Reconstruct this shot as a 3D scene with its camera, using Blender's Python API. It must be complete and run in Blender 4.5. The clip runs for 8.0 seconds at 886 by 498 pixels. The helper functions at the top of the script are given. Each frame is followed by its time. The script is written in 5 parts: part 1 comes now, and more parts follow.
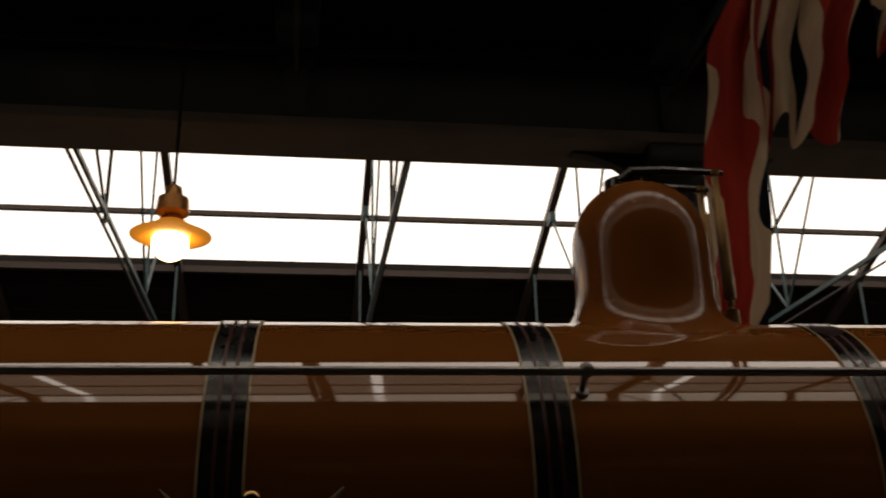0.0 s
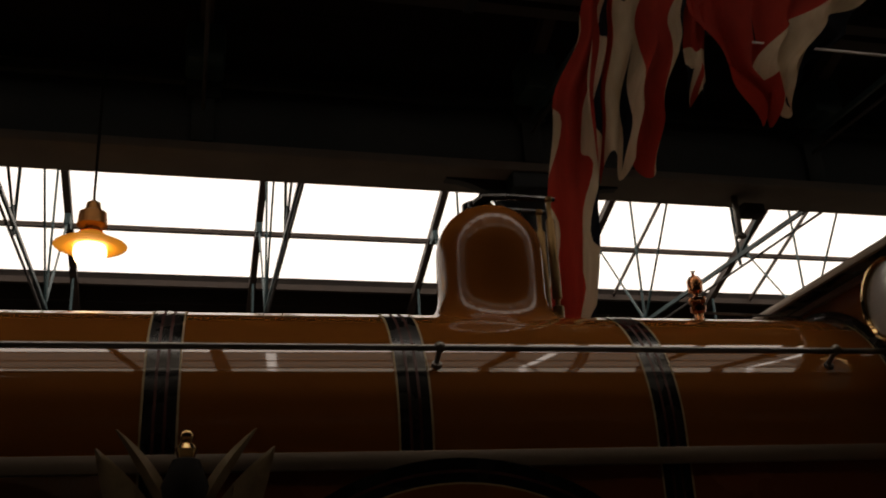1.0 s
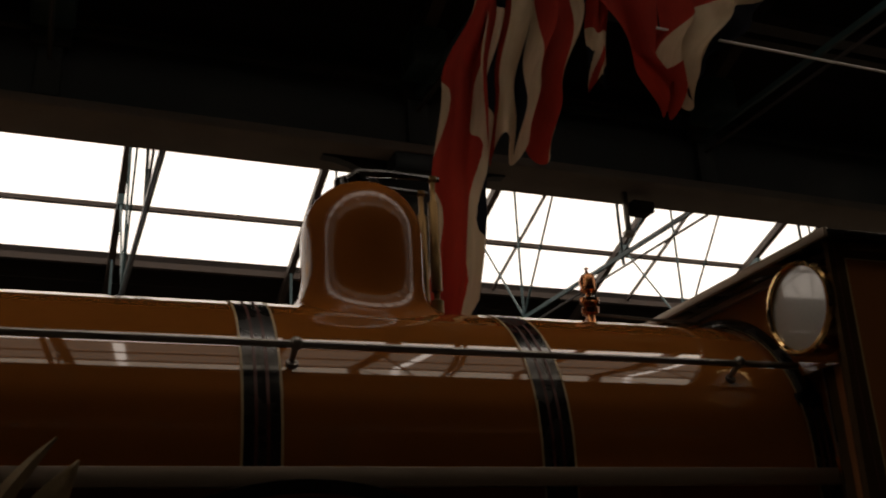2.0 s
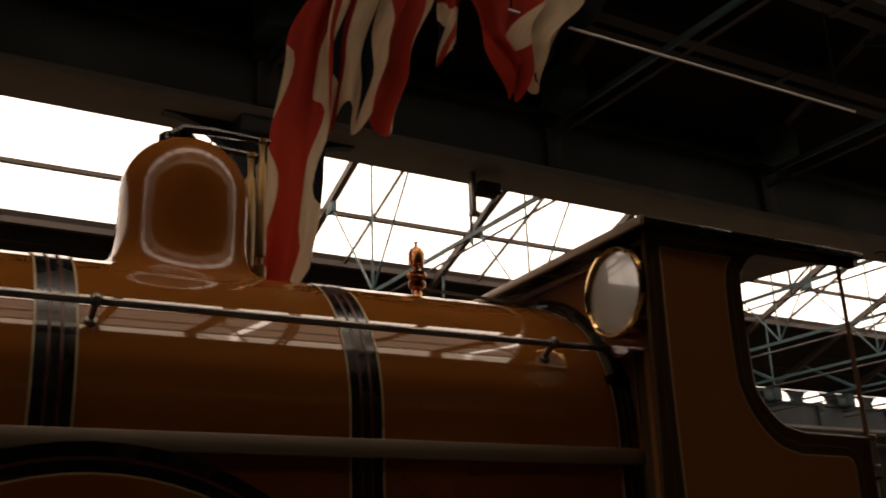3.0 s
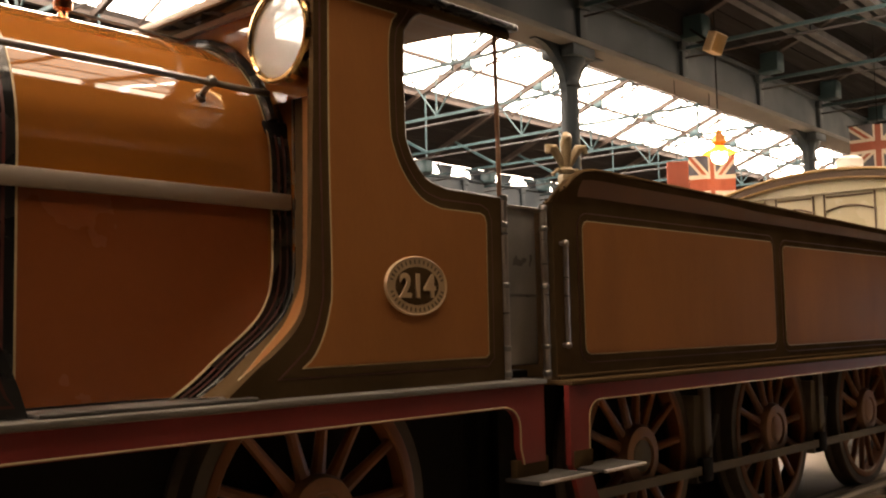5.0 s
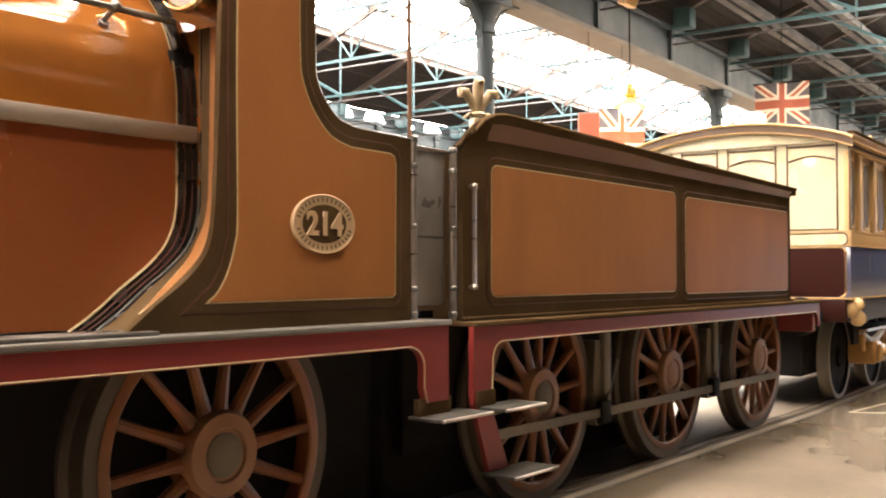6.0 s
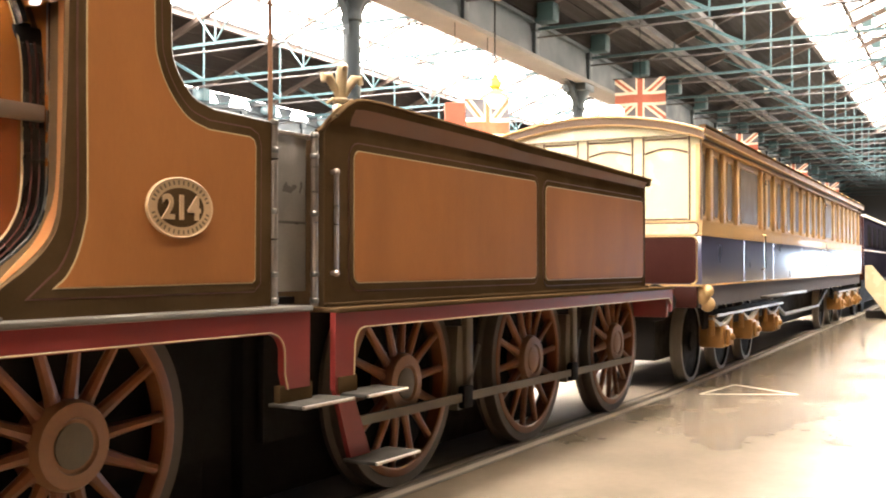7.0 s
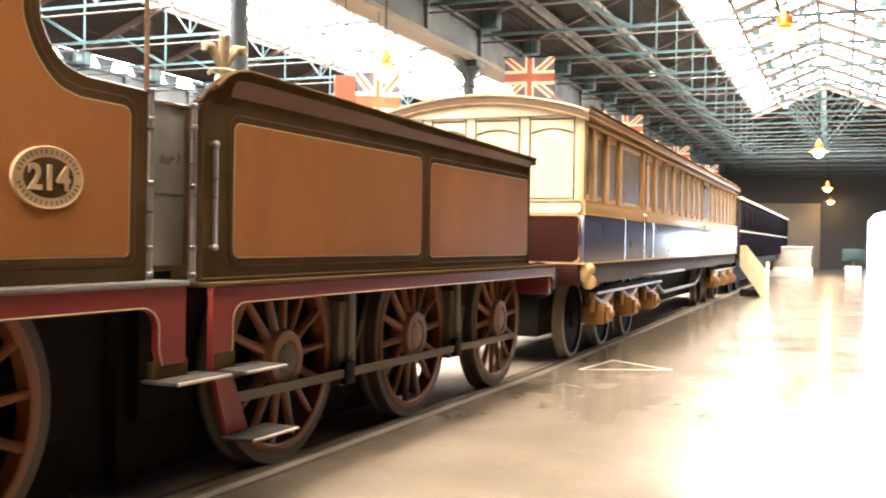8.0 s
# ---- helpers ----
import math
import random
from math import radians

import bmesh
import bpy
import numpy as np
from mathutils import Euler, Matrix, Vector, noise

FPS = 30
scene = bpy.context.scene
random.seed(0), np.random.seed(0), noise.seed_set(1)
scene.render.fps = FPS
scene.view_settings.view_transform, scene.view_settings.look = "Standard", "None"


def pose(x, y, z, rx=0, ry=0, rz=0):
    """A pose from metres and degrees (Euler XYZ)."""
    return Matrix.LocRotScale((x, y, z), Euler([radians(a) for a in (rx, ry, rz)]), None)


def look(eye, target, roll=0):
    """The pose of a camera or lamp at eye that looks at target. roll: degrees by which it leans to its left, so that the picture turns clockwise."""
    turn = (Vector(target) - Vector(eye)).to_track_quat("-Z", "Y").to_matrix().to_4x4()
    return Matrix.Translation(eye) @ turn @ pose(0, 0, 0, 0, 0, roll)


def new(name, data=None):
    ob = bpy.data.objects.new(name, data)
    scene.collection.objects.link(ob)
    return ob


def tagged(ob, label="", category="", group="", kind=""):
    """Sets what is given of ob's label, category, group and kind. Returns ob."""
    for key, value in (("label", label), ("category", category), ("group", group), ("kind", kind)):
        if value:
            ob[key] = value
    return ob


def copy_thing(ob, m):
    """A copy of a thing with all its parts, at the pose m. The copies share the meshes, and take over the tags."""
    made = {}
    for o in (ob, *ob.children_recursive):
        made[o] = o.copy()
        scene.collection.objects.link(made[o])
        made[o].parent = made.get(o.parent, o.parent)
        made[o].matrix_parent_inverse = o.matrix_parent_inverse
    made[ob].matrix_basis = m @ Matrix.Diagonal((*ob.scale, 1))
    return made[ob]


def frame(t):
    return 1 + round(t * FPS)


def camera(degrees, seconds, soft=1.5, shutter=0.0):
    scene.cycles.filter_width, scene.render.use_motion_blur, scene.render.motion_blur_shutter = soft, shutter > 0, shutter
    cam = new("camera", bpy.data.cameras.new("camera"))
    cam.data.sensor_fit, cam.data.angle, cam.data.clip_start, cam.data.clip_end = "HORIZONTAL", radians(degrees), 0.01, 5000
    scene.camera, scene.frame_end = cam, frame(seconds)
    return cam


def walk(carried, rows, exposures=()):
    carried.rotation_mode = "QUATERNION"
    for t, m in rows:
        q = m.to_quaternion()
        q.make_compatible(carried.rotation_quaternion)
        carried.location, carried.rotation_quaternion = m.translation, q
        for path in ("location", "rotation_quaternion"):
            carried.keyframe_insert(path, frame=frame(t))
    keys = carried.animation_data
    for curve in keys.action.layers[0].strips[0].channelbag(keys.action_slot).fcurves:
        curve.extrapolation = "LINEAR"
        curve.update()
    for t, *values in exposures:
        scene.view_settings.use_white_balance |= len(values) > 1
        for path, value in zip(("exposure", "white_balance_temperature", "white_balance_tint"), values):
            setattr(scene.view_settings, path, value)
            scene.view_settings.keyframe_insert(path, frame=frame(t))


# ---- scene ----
# ---------------------------------------------------------------- camera
cam = camera(47.8, 8.0, soft=1.9, shutter=0.3)
PATH = [
    (0.0, pose(-0.084, -3.948, 1.840, 90 + 20.33, 1.31, -5.65)),
    (0.5, pose(-0.074, -4.307, 1.679, 90 + 20.31, 3.65, -9.82)),
    (1.0, pose(-0.189, -4.933, 1.412, 90 + 21.20, 2.96, -11.76)),
    (1.5, pose(-0.032, -4.320, 1.641, 90 + 21.91, 3.11, -15.37)),
    (1.7, pose(-0.016, -4.329, 1.634, 90 + 21.33, 2.98, -16.82)),
    (2.8, look((0.165, -4.352, 1.612), (1.017, -2.657, 2.245), -2.0)),
    (3.0, look((0.198, -4.354, 1.609), (1.099, -2.685, 2.242), -2.0)),
    (3.5, look((0.250, -4.355, 1.601), (1.342, -2.762, 2.119), -1.9)),
    (4.0, look((0.242, -4.355, 1.568), (1.547, -2.892, 1.962), -1.3)),
    (4.5, look((0.240, -4.311, 1.530), (1.641, -2.910, 1.800), -1.5)),
    (4.7, look((0.244, -4.315, 1.530), (1.672, -2.932, 1.752), -1.5)),
    (5.8, look((0.259, -4.347, 1.503), (1.817, -3.093, 1.559), -0.1)),
    (6.0, look((0.260, -4.343, 1.494), (1.842, -3.121, 1.545), 0.0)),
    (6.5, look((0.278, -4.328, 1.517), (1.942, -3.218, 1.546), 0.6)),
    (7.0, look((0.276, -4.375, 1.471), (2.005, -3.370, 1.502), 0.0)),
    (7.5, look((0.291, -4.376, 1.503), (2.061, -3.445, 1.500), 0.6)),
    (8.0, look((0.305, -4.415, 1.486), (2.134, -3.604, 1.467), 0.9)),
]
EXPOSURES = [
    (0.0, -3.3, 7300, 16), (1.5, -3.3, 7300, 16), (3.0, -2.45, 8000, 20), (3.5, -1.85, 8500, 22), (4.0, -1.25, 8500, 22), (4.5, -0.65, 8500, 22),
    (5.8, 1.45, 6900, 15), (6.5, 2.05, 6750, 14), (8.0, 2.03, 6750, 14),
]
walk(cam, PATH, EXPOSURES)

# ---------------------------------------------------------------- light
HALL = pose(0.27, -4.36, 0, 0, 0, 2.2)      # u along the hall, v across it, z up
SLOPE = 0.4
EAVES = 6.1

world = bpy.data.worlds.new("world")
scene.world = world
world.use_nodes = True
sky = world.node_tree.nodes.new("ShaderNodeTexSky")
sky.sky_type = "NISHITA"
sky.sun_disc = False
sky.sun_elevation = radians(40)
sky.sun_rotation = radians(120)
world.node_tree.links.new(sky.outputs[0], world.node_tree.nodes["Background"].inputs[0])
world.node_tree.nodes["Background"].inputs[1].default_value = 0.06

sun_data = bpy.data.lights.new("sun", "SUN")
sun_data.energy, sun_data.angle, sun_data.color = 1.0, radians(12), (1, 0.96, 0.9)
sun = new("sun", sun_data)
sun.matrix_world = look((30, -40, 60), (30, 0, 0))


def sky_sheet(name, m, w, h, strength, colour):
    """A plain glowing sheet of overcast sky outside an opening; its face looks along its own -z."""
    material = bpy.data.materials.new(name)
    material.use_nodes = True
    b = material.node_tree.nodes["Principled BSDF"]
    b.inputs["Base Color"].default_value = (0.8, 0.8, 0.8, 1)
    b.inputs["Emission Color"].default_value = (*colour, 1)
    b.inputs["Emission Strength"].default_value = strength
    me = bpy.data.meshes.new(name)
    me.from_pydata([(-w / 2, -h / 2, 0), (-w / 2, h / 2, 0), (w / 2, h / 2, 0), (w / 2, -h / 2, 0)], [], [(0, 1, 2, 3)])
    me.materials.append(material)
    o = new(name, me)
    o.matrix_world = m
    return tagged(o, "plain bright overcast sky outside the glazing", "sky", kind="structure")


SKY_WHITE = (1.0, 0.955, 0.89)
U0, U1 = -15.0, 49.0
# name, ridge v, half width, glazed width down each slope
BAYS = [("north", 12.9, 5.65, 3.12), ("middle", 0.72, 6.3, 3.1), ("south", -11.7, 6.35, 0.0)]
TILT = math.degrees(math.atan(SLOPE))
for bay_name, ridge, half, glazed in BAYS:
    if glazed:
        top = EAVES + SLOPE * half
        for side in (1, -1):
            reach = glazed + 0.7
            sky_sheet("sky_backdrop", HALL @ pose((U0 + U1) / 2, ridge + side * reach / 2, top - SLOPE * reach / 2 + 0.5, -side * TILT), U1 - U0 + 2, reach / math.cos(radians(TILT)), 22.0 if bay_name == "middle" and side == 1 else 17.0, SKY_WHITE)
sky_sheet("sky_backdrop", HALL @ pose(23.0, 19.7, 6.5, 90), 90.0, 2.0, 13.5, SKY_WHITE)
sky_sheet("sky_backdrop", HALL @ pose(71.0, -5.6, 2.6, -90, 0, 90) , 14.0, 6.0, 7.0, (0.66, 0.82, 1.0))

# ---------------------------------------------------------------- materials
def mat(name, colour, rough=0.5, metal=0.0, vary=0.2, scale=6.0, bump=0.05, fine=60.0, coat=0.0, coat_ior=1.5, spots=None, rvary=0.12, stretch=(1, 1, 1), random=0.0):
    """A procedural surface: colour with wear at two sizes, gloss that varies, fine relief."""
    m = bpy.data.materials.new(name)
    m.use_nodes = True
    nt = m.node_tree
    n, l = nt.nodes, nt.links
    b = n["Principled BSDF"]
    b.inputs["Metallic"].default_value = metal
    b.inputs["Coat Weight"].default_value = coat
    b.inputs["Coat Roughness"].default_value = 0.035
    b.inputs["Coat IOR"].default_value = coat_ior
    co = n.new("ShaderNodeTexCoord")
    mp = n.new("ShaderNodeMapping")
    mp.inputs["Scale"].default_value = stretch
    l.new(co.outputs["Object"], mp.inputs[0])
    big, small = n.new("ShaderNodeTexNoise"), n.new("ShaderNodeTexNoise")
    for node, sc, det in ((big, scale, 5), (small, fine, 3)):
        node.inputs["Scale"].default_value, node.inputs["Detail"].default_value = sc, det
        l.new(mp.outputs[0], node.inputs["Vector"])
    mix = n.new("ShaderNodeMix")
    mix.data_type = "RGBA"
    c = Vector(colour)
    mix.inputs[6].default_value = (*(c * (1 - vary)), 1)
    mix.inputs[7].default_value = (*[min(1, x) for x in c * (1 + vary)], 1)
    add = n.new("ShaderNodeMath")
    add.operation = "MULTIPLY_ADD"
    add.inputs[1].default_value = 0.35
    l.new(small.outputs[0], add.inputs[0])
    sub = n.new("ShaderNodeMath")
    sub.operation = "MULTIPLY_ADD"
    sub.inputs[1].default_value, sub.inputs[2].default_value = 1.3, -0.32
    l.new(big.outputs[0], sub.inputs[0])
    l.new(sub.outputs[0], add.inputs[2])
    fac = add.outputs[0]
    if random:
        info = n.new("ShaderNodeObjectInfo")
        ra = n.new("ShaderNodeMath")
        ra.operation = "MULTIPLY_ADD"
        ra.inputs[1].default_value = random
        l.new(info.outputs["Random"], ra.inputs[0])
        l.new(fac, ra.inputs[2])
        fac = ra.outputs[0]
    l.new(fac, mix.inputs[0])
    out = mix.outputs[2]
    if spots:
        col, amount, size = spots
        sp = n.new("ShaderNodeTexNoise")
        sp.inputs["Scale"].default_value, sp.inputs["Detail"].default_value = size, 8
        l.new(mp.outputs[0], sp.inputs["Vector"])
        rp = n.new("ShaderNodeMapRange")
        rp.inputs[1].default_value, rp.inputs[2].default_value = 0.36, 0.86
        rp.interpolation_type = "SMOOTHSTEP"
        rp.inputs[3].default_value, rp.inputs[4].default_value = 0, amount
        l.new(sp.outputs[0], rp.inputs[0])
        m2 = n.new("ShaderNodeMix")
        m2.data_type = "RGBA"
        m2.inputs[7].default_value = (*col, 1)
        l.new(rp.outputs[0], m2.inputs[0])
        l.new(out, m2.inputs[6])
        out = m2.outputs[2]
    l.new(out, b.inputs["Base Color"])
    rr = n.new("ShaderNodeMapRange")
    rr.inputs[1].default_value, rr.inputs[2].default_value = 0.3, 0.7
    rr.inputs[3].default_value, rr.inputs[4].default_value = max(0.02, rough - rvary), min(1, rough + rvary)
    l.new(big.outputs[0], rr.inputs[0])
    l.new(rr.outputs[0], b.inputs["Roughness"])
    if bump:
        bp = n.new("ShaderNodeBump")
        bp.inputs["Strength"].default_value, bp.inputs["Distance"].default_value = bump, 0.01
        l.new(add.outputs[0], bp.inputs["Height"])
        l.new(bp.outputs[0], b.inputs["Normal"])
    return m


def glow(name, colour, strength):
    m = bpy.data.materials.new(name)
    m.use_nodes = True
    b = m.node_tree.nodes["Principled BSDF"]
    b.inputs["Base Color"].default_value = (*colour, 1)
    b.inputs["Emission Color"].default_value = (*colour, 1)
    b.inputs["Emission Strength"].default_value = strength
    return m


def clear_glass(name, tint=(0.9, 0.95, 0.93), gloss=0.06):
    m = bpy.data.materials.new(name)
    m.use_nodes = True
    n, l = m.node_tree.nodes, m.node_tree.links
    tr, gl, mx = n.new("ShaderNodeBsdfTransparent"), n.new("ShaderNodeBsdfGlossy"), n.new("ShaderNodeMixShader")
    tr.inputs[0].default_value = (*tint, 1)
    gl.inputs["Roughness"].default_value = 0.03
    mx.inputs[0].default_value = gloss
    l.new(tr.outputs[0], mx.inputs[1])
    l.new(gl.outputs[0], mx.inputs[2])
    l.new(mx.outputs[0], n["Material Output"].inputs[0])
    return m


def flag_cloth(name, WHITE_C, RED_C, BLUE_C):
    """Red, white and blue crosses laid out on the cloth's own coordinates."""
    m = bpy.data.materials.new(name)
    m.use_nodes = True
    n, l = m.node_tree.nodes, m.node_tree.links
    b = n["Principled BSDF"]
    b.inputs["Roughness"].default_value = 0.85
    uv = n.new("ShaderNodeUVMap")
    sx = n.new("ShaderNodeSeparateXYZ")
    l.new(uv.outputs[0], sx.inputs[0])

    def op(kind, a, v=None, w=None):
        q = n.new("ShaderNodeMath")
        q.operation = kind
        for i, x in enumerate((a, v, w)):
            if x is None:
                continue
            if isinstance(x, (int, float)):
                q.inputs[i].default_value = x
            else:
                l.new(x, q.inputs[i])
        return q.outputs[0]

    ax = op("ABSOLUTE", op("MULTIPLY_ADD", sx.outputs[0], 4.0, -2.0))
    ay = op("ABSOLUTE", op("MULTIPLY_ADD", sx.outputs[1], 2.0, -1.0))
    cross = op("MINIMUM", ax, ay)
    diag = op("ABSOLUTE", op("MULTIPLY", op("SUBTRACT", ax, op("MULTIPLY", ay, 2.0)), 0.447))
    col = None

    def lay(under, mask, colour):
        q = n.new("ShaderNodeMix")
        q.data_type = "RGBA"
        l.new(mask, q.inputs[0])
        if isinstance(under, tuple):
            q.inputs[6].default_value = (*under, 1)
        else:
            l.new(under, q.inputs[6])
        q.inputs[7].default_value = (*colour, 1)
        return q.outputs[2]

    col = lay(BLUE_C, op("LESS_THAN", diag, 0.2), WHITE_C)
    col = lay(col, op("LESS_THAN", diag, 0.075), RED_C)
    col = lay(col, op("LESS_THAN", cross, 0.34), WHITE_C)
    col = lay(col, op("LESS_THAN", cross, 0.2), RED_C)
    tex = n.new("ShaderNodeTexNoise")
    tex.inputs["Scale"].default_value = 9
    dirt = n.new("ShaderNodeMix")
    dirt.data_type, dirt.blend_type = "RGBA", "MULTIPLY"
    l.new(tex.outputs[0], dirt.inputs[0])
    l.new(col, dirt.inputs[6])
    dirt.inputs[7].default_value = (0.75, 0.7, 0.62, 1)
    l.new(dirt.outputs[2], b.inputs["Base Color"])
    thin, mx = n.new("ShaderNodeBsdfTranslucent"), n.new("ShaderNodeMixShader")
    l.new(dirt.outputs[2], thin.inputs[0])
    mx.inputs[0].default_value = 0.5
    l.new(b.outputs[0], mx.inputs[1])
    l.new(thin.outputs[0], mx.inputs[2])
    l.new(mx.outputs[0], n["Material Output"].inputs[0])
    return m


OCHRE = mat("ochre_varnished_paint", (0.25, 0.083, 0.016), 0.22, vary=0.10, scale=2.2, bump=0.004, fine=35, coat=1.0, rvary=0.05, coat_ior=2.0)
OCHRE_DULL = mat("ochre_worn_paint", (0.305, 0.122, 0.041), 0.34, vary=0.17, scale=1.9, bump=0.014, fine=40, coat=0.08, spots=((0.222, 0.092, 0.034), 0.75, 1.6), rvary=0.06, stretch=(1.6, 1, 0.5))
DOME_PAINT = mat("ochre_dome_varnish", (0.225, 0.072, 0.014), 0.3, vary=0.08, scale=2.5, bump=0.002, fine=35, rvary=0.03, coat=0.65, coat_ior=1.5)
DOME_PAINT.node_tree.nodes["Principled BSDF"].inputs["Coat Roughness"].default_value = 0.15
CLARET = mat("red_brown_firebox_paint", (0.215, 0.060, 0.019), 0.25, vary=0.12, scale=1.6, bump=0.012, fine=35, coat=0.3, rvary=0.04)
OLIVE = mat("dark_umber_border_paint", (0.062, 0.037, 0.018), 0.5, vary=0.35, scale=2.5, bump=0.02, spots=((0.10, 0.064, 0.034), 0.5, 3), rvary=0.06)
COPING = mat("red_brown_coping_paint", (0.15, 0.07, 0.033), 0.42, vary=0.15, scale=3, bump=0.02, coat=0.05)
LINING_BOARD = mat("varnished_roof_lining_boards", (0.22, 0.12, 0.075), 0.45, vary=0.3, scale=3, bump=0.06, stretch=(0.4, 5, 5))
BLACK = mat("black_enamel", (0.012, 0.011, 0.010), 0.25, vary=0.3, scale=6, bump=0.02, coat=0.5)
SOOT = mat("sooty_black_iron", (0.010, 0.008, 0.0065), 0.75, vary=0.4, scale=9, bump=0.2)
CREAM_LINE = mat("cream_lining_paint", (0.42, 0.31, 0.17), 0.4, vary=0.15, scale=9, bump=0.0)
RED_LINE = mat("vermilion_lining_paint", (0.075, 0.016, 0.011), 0.45, vary=0.15, scale=9, bump=0.0)
RED = mat("crimson_frame_paint", (0.20, 0.028, 0.024), 0.35, vary=0.12, scale=2.5, bump=0.01, coat=0.25, rvary=0.03, spots=((0.23, 0.05, 0.042), 0.12, 2.2))
STEEL = mat("brushed_steel", (0.36, 0.305, 0.26), 0.38, metal=1.0, vary=0.15, scale=5, bump=0.03, fine=120, stretch=(0.2, 1, 6))
IRON = mat("bare_worn_iron", (0.20, 0.185, 0.165), 0.4, metal=0.9, vary=0.25, scale=7, bump=0.06)
PLATE_BRASS = mat("dull_pale_brass", (0.46, 0.31, 0.175), 0.5, metal=0.2, vary=0.18, scale=12, bump=0.05)
BRASS = mat("polished_brass", (0.50, 0.32, 0.14), 0.18, metal=1.0, vary=0.12, scale=8, bump=0.02)
COPPER = mat("copper", (0.56, 0.24, 0.11), 0.24, metal=1.0, vary=0.15, scale=8, bump=0.02)
WHEEL = mat("orange_ochre_wheel_paint", (0.19, 0.060, 0.016), 0.42, vary=0.25, scale=6, bump=0.05, spots=((0.12, 0.06, 0.03), 0.5, 4))
TYRE = mat("dull_steel_tyre", (0.075, 0.055, 0.039), 0.5, metal=0.25, vary=0.3, scale=6, bump=0.06)
HUBCAP = mat("grey_axle_end", (0.135, 0.105, 0.068), 0.55, metal=0.0, vary=0.2, scale=12, bump=0.08)
HUBFACE = mat("tan_hub_paint", (0.27, 0.125, 0.058), 0.42, vary=0.2, scale=7, bump=0.04)
GREYPLATE = mat("grey_sheet_iron", (0.125, 0.112, 0.098), 0.38, metal=0.5, vary=0.35, scale=3, bump=0.05, spots=((0.05, 0.045, 0.04), 0.7, 4))
GLASS_DARK = mat("dusty_window_glass", (0.085, 0.058, 0.036), 0.42, vary=0.25, scale=3, bump=0.0)
PANE = clear_glass("skylight_glass", (1.0, 1.0, 0.99), 0.02)
# two tints added to weaken the skylight and shape its streak on the boiler
DIM_PANE = clear_glass("dim_skylight_glass", (0.13, 0.117, 0.10), 0.02)
HALF_DIM_PANE = clear_glass("half_dim_skylight_glass", (0.42, 0.40, 0.355), 0.02)
# opaque pale colour stands in for daylight showing through the round windows
SPECTACLE_GLASS = mat("pale_daylight_glass", (0.27, 0.245, 0.21), 0.22, vary=0.2, scale=2.5, bump=0.005, coat=1.0, rvary=0.04)
CONCRETE = mat("polished_concrete", (0.138, 0.110, 0.080), 0.21, vary=0.22, scale=1.3, bump=0.003, fine=14, spots=((0.082, 0.064, 0.047), 0.4, 0.9), rvary=0.06)
BALLAST = mat("oil_stained_concrete", (0.25, 0.20, 0.15), 0.7, vary=0.35, scale=1.5, bump=0.08, spots=((0.14, 0.11, 0.082), 0.7, 1.8))
JOINT = mat("brown_oily_joint", (0.060, 0.047, 0.035), 0.7, vary=0.5, scale=3, bump=0.1, spots=((0.14, 0.11, 0.08), 0.7, 2.5))
RAIL = mat("worn_brown_rail_steel", (0.20, 0.155, 0.11), 0.45, metal=0.35, vary=0.3, scale=6, bump=0.1)
EDGING = mat("dull_edging_strip", (0.26, 0.215, 0.165), 0.55, vary=0.3, scale=4, bump=0.05)
CHALK = mat("white_floor_line", (0.40, 0.345, 0.275), 0.6, vary=0.25, scale=8, bump=0.0)
TEAL = mat("teal_truss_paint", (0.025, 0.052, 0.058), 0.45, vary=0.25, scale=4, bump=0.04, random=0.3)
GIRDER = mat("blue_grey_girder_paint", (.018, .027, .032), 0.5, vary=0.3, scale=1.6, bump=0.05, spots=((0.035, 0.038, 0.038), 0.5, 2.5))
SOFFIT = mat("dusty_grey_soffit", (0.155, 0.145, 0.135), 0.8, vary=0.25, scale=3, bump=0.1)
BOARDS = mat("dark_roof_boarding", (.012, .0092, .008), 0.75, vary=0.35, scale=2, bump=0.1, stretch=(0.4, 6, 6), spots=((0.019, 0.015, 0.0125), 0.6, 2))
RAFTER = mat("dark_brown_glazing_bar", (0.036, 0.025, 0.02), 0.6, vary=0.3, scale=5, bump=0.08, random=0.2)
TRUNKING = mat("dusty_grey_trunking", (0.042, 0.038, 0.038), 0.6, vary=0.3, scale=3, bump=0.08)
PLASTER = mat("grey_wall_paint", (0.30, 0.255, 0.22), 0.7, vary=0.15, scale=1.2, bump=0.06)
DARKWALL = mat("slate_grey_wall_paint", (0.05, 0.052, 0.058), 0.6, vary=0.2, scale=1.5, bump=0.05)
IVORY = mat("ivory_coach_paint", (0.47, 0.405, 0.26), 0.25, vary=0.06, scale=2, bump=0.01, coat=0.5)
GOLDEN = mat("gilded_straw_moulding", (0.40, 0.255, 0.115), 0.5, metal=0.05, vary=0.2, scale=5, bump=0.03, coat=0.05)
TEAK = mat("varnished_straw_coach_side", (0.43, 0.275, 0.125), 0.5, vary=0.15, scale=4, bump=0.02, coat=0.08)
WALNUT = mat("brown_varnished_beading", (0.075, 0.038, 0.016), 0.6, vary=0.25, scale=6, bump=0.02)
CHOC = mat("deep_plum_coach_paint", (0.026, 0.007, 0.005), 0.4, vary=0.2, scale=2, bump=0.008, rvary=0.05)
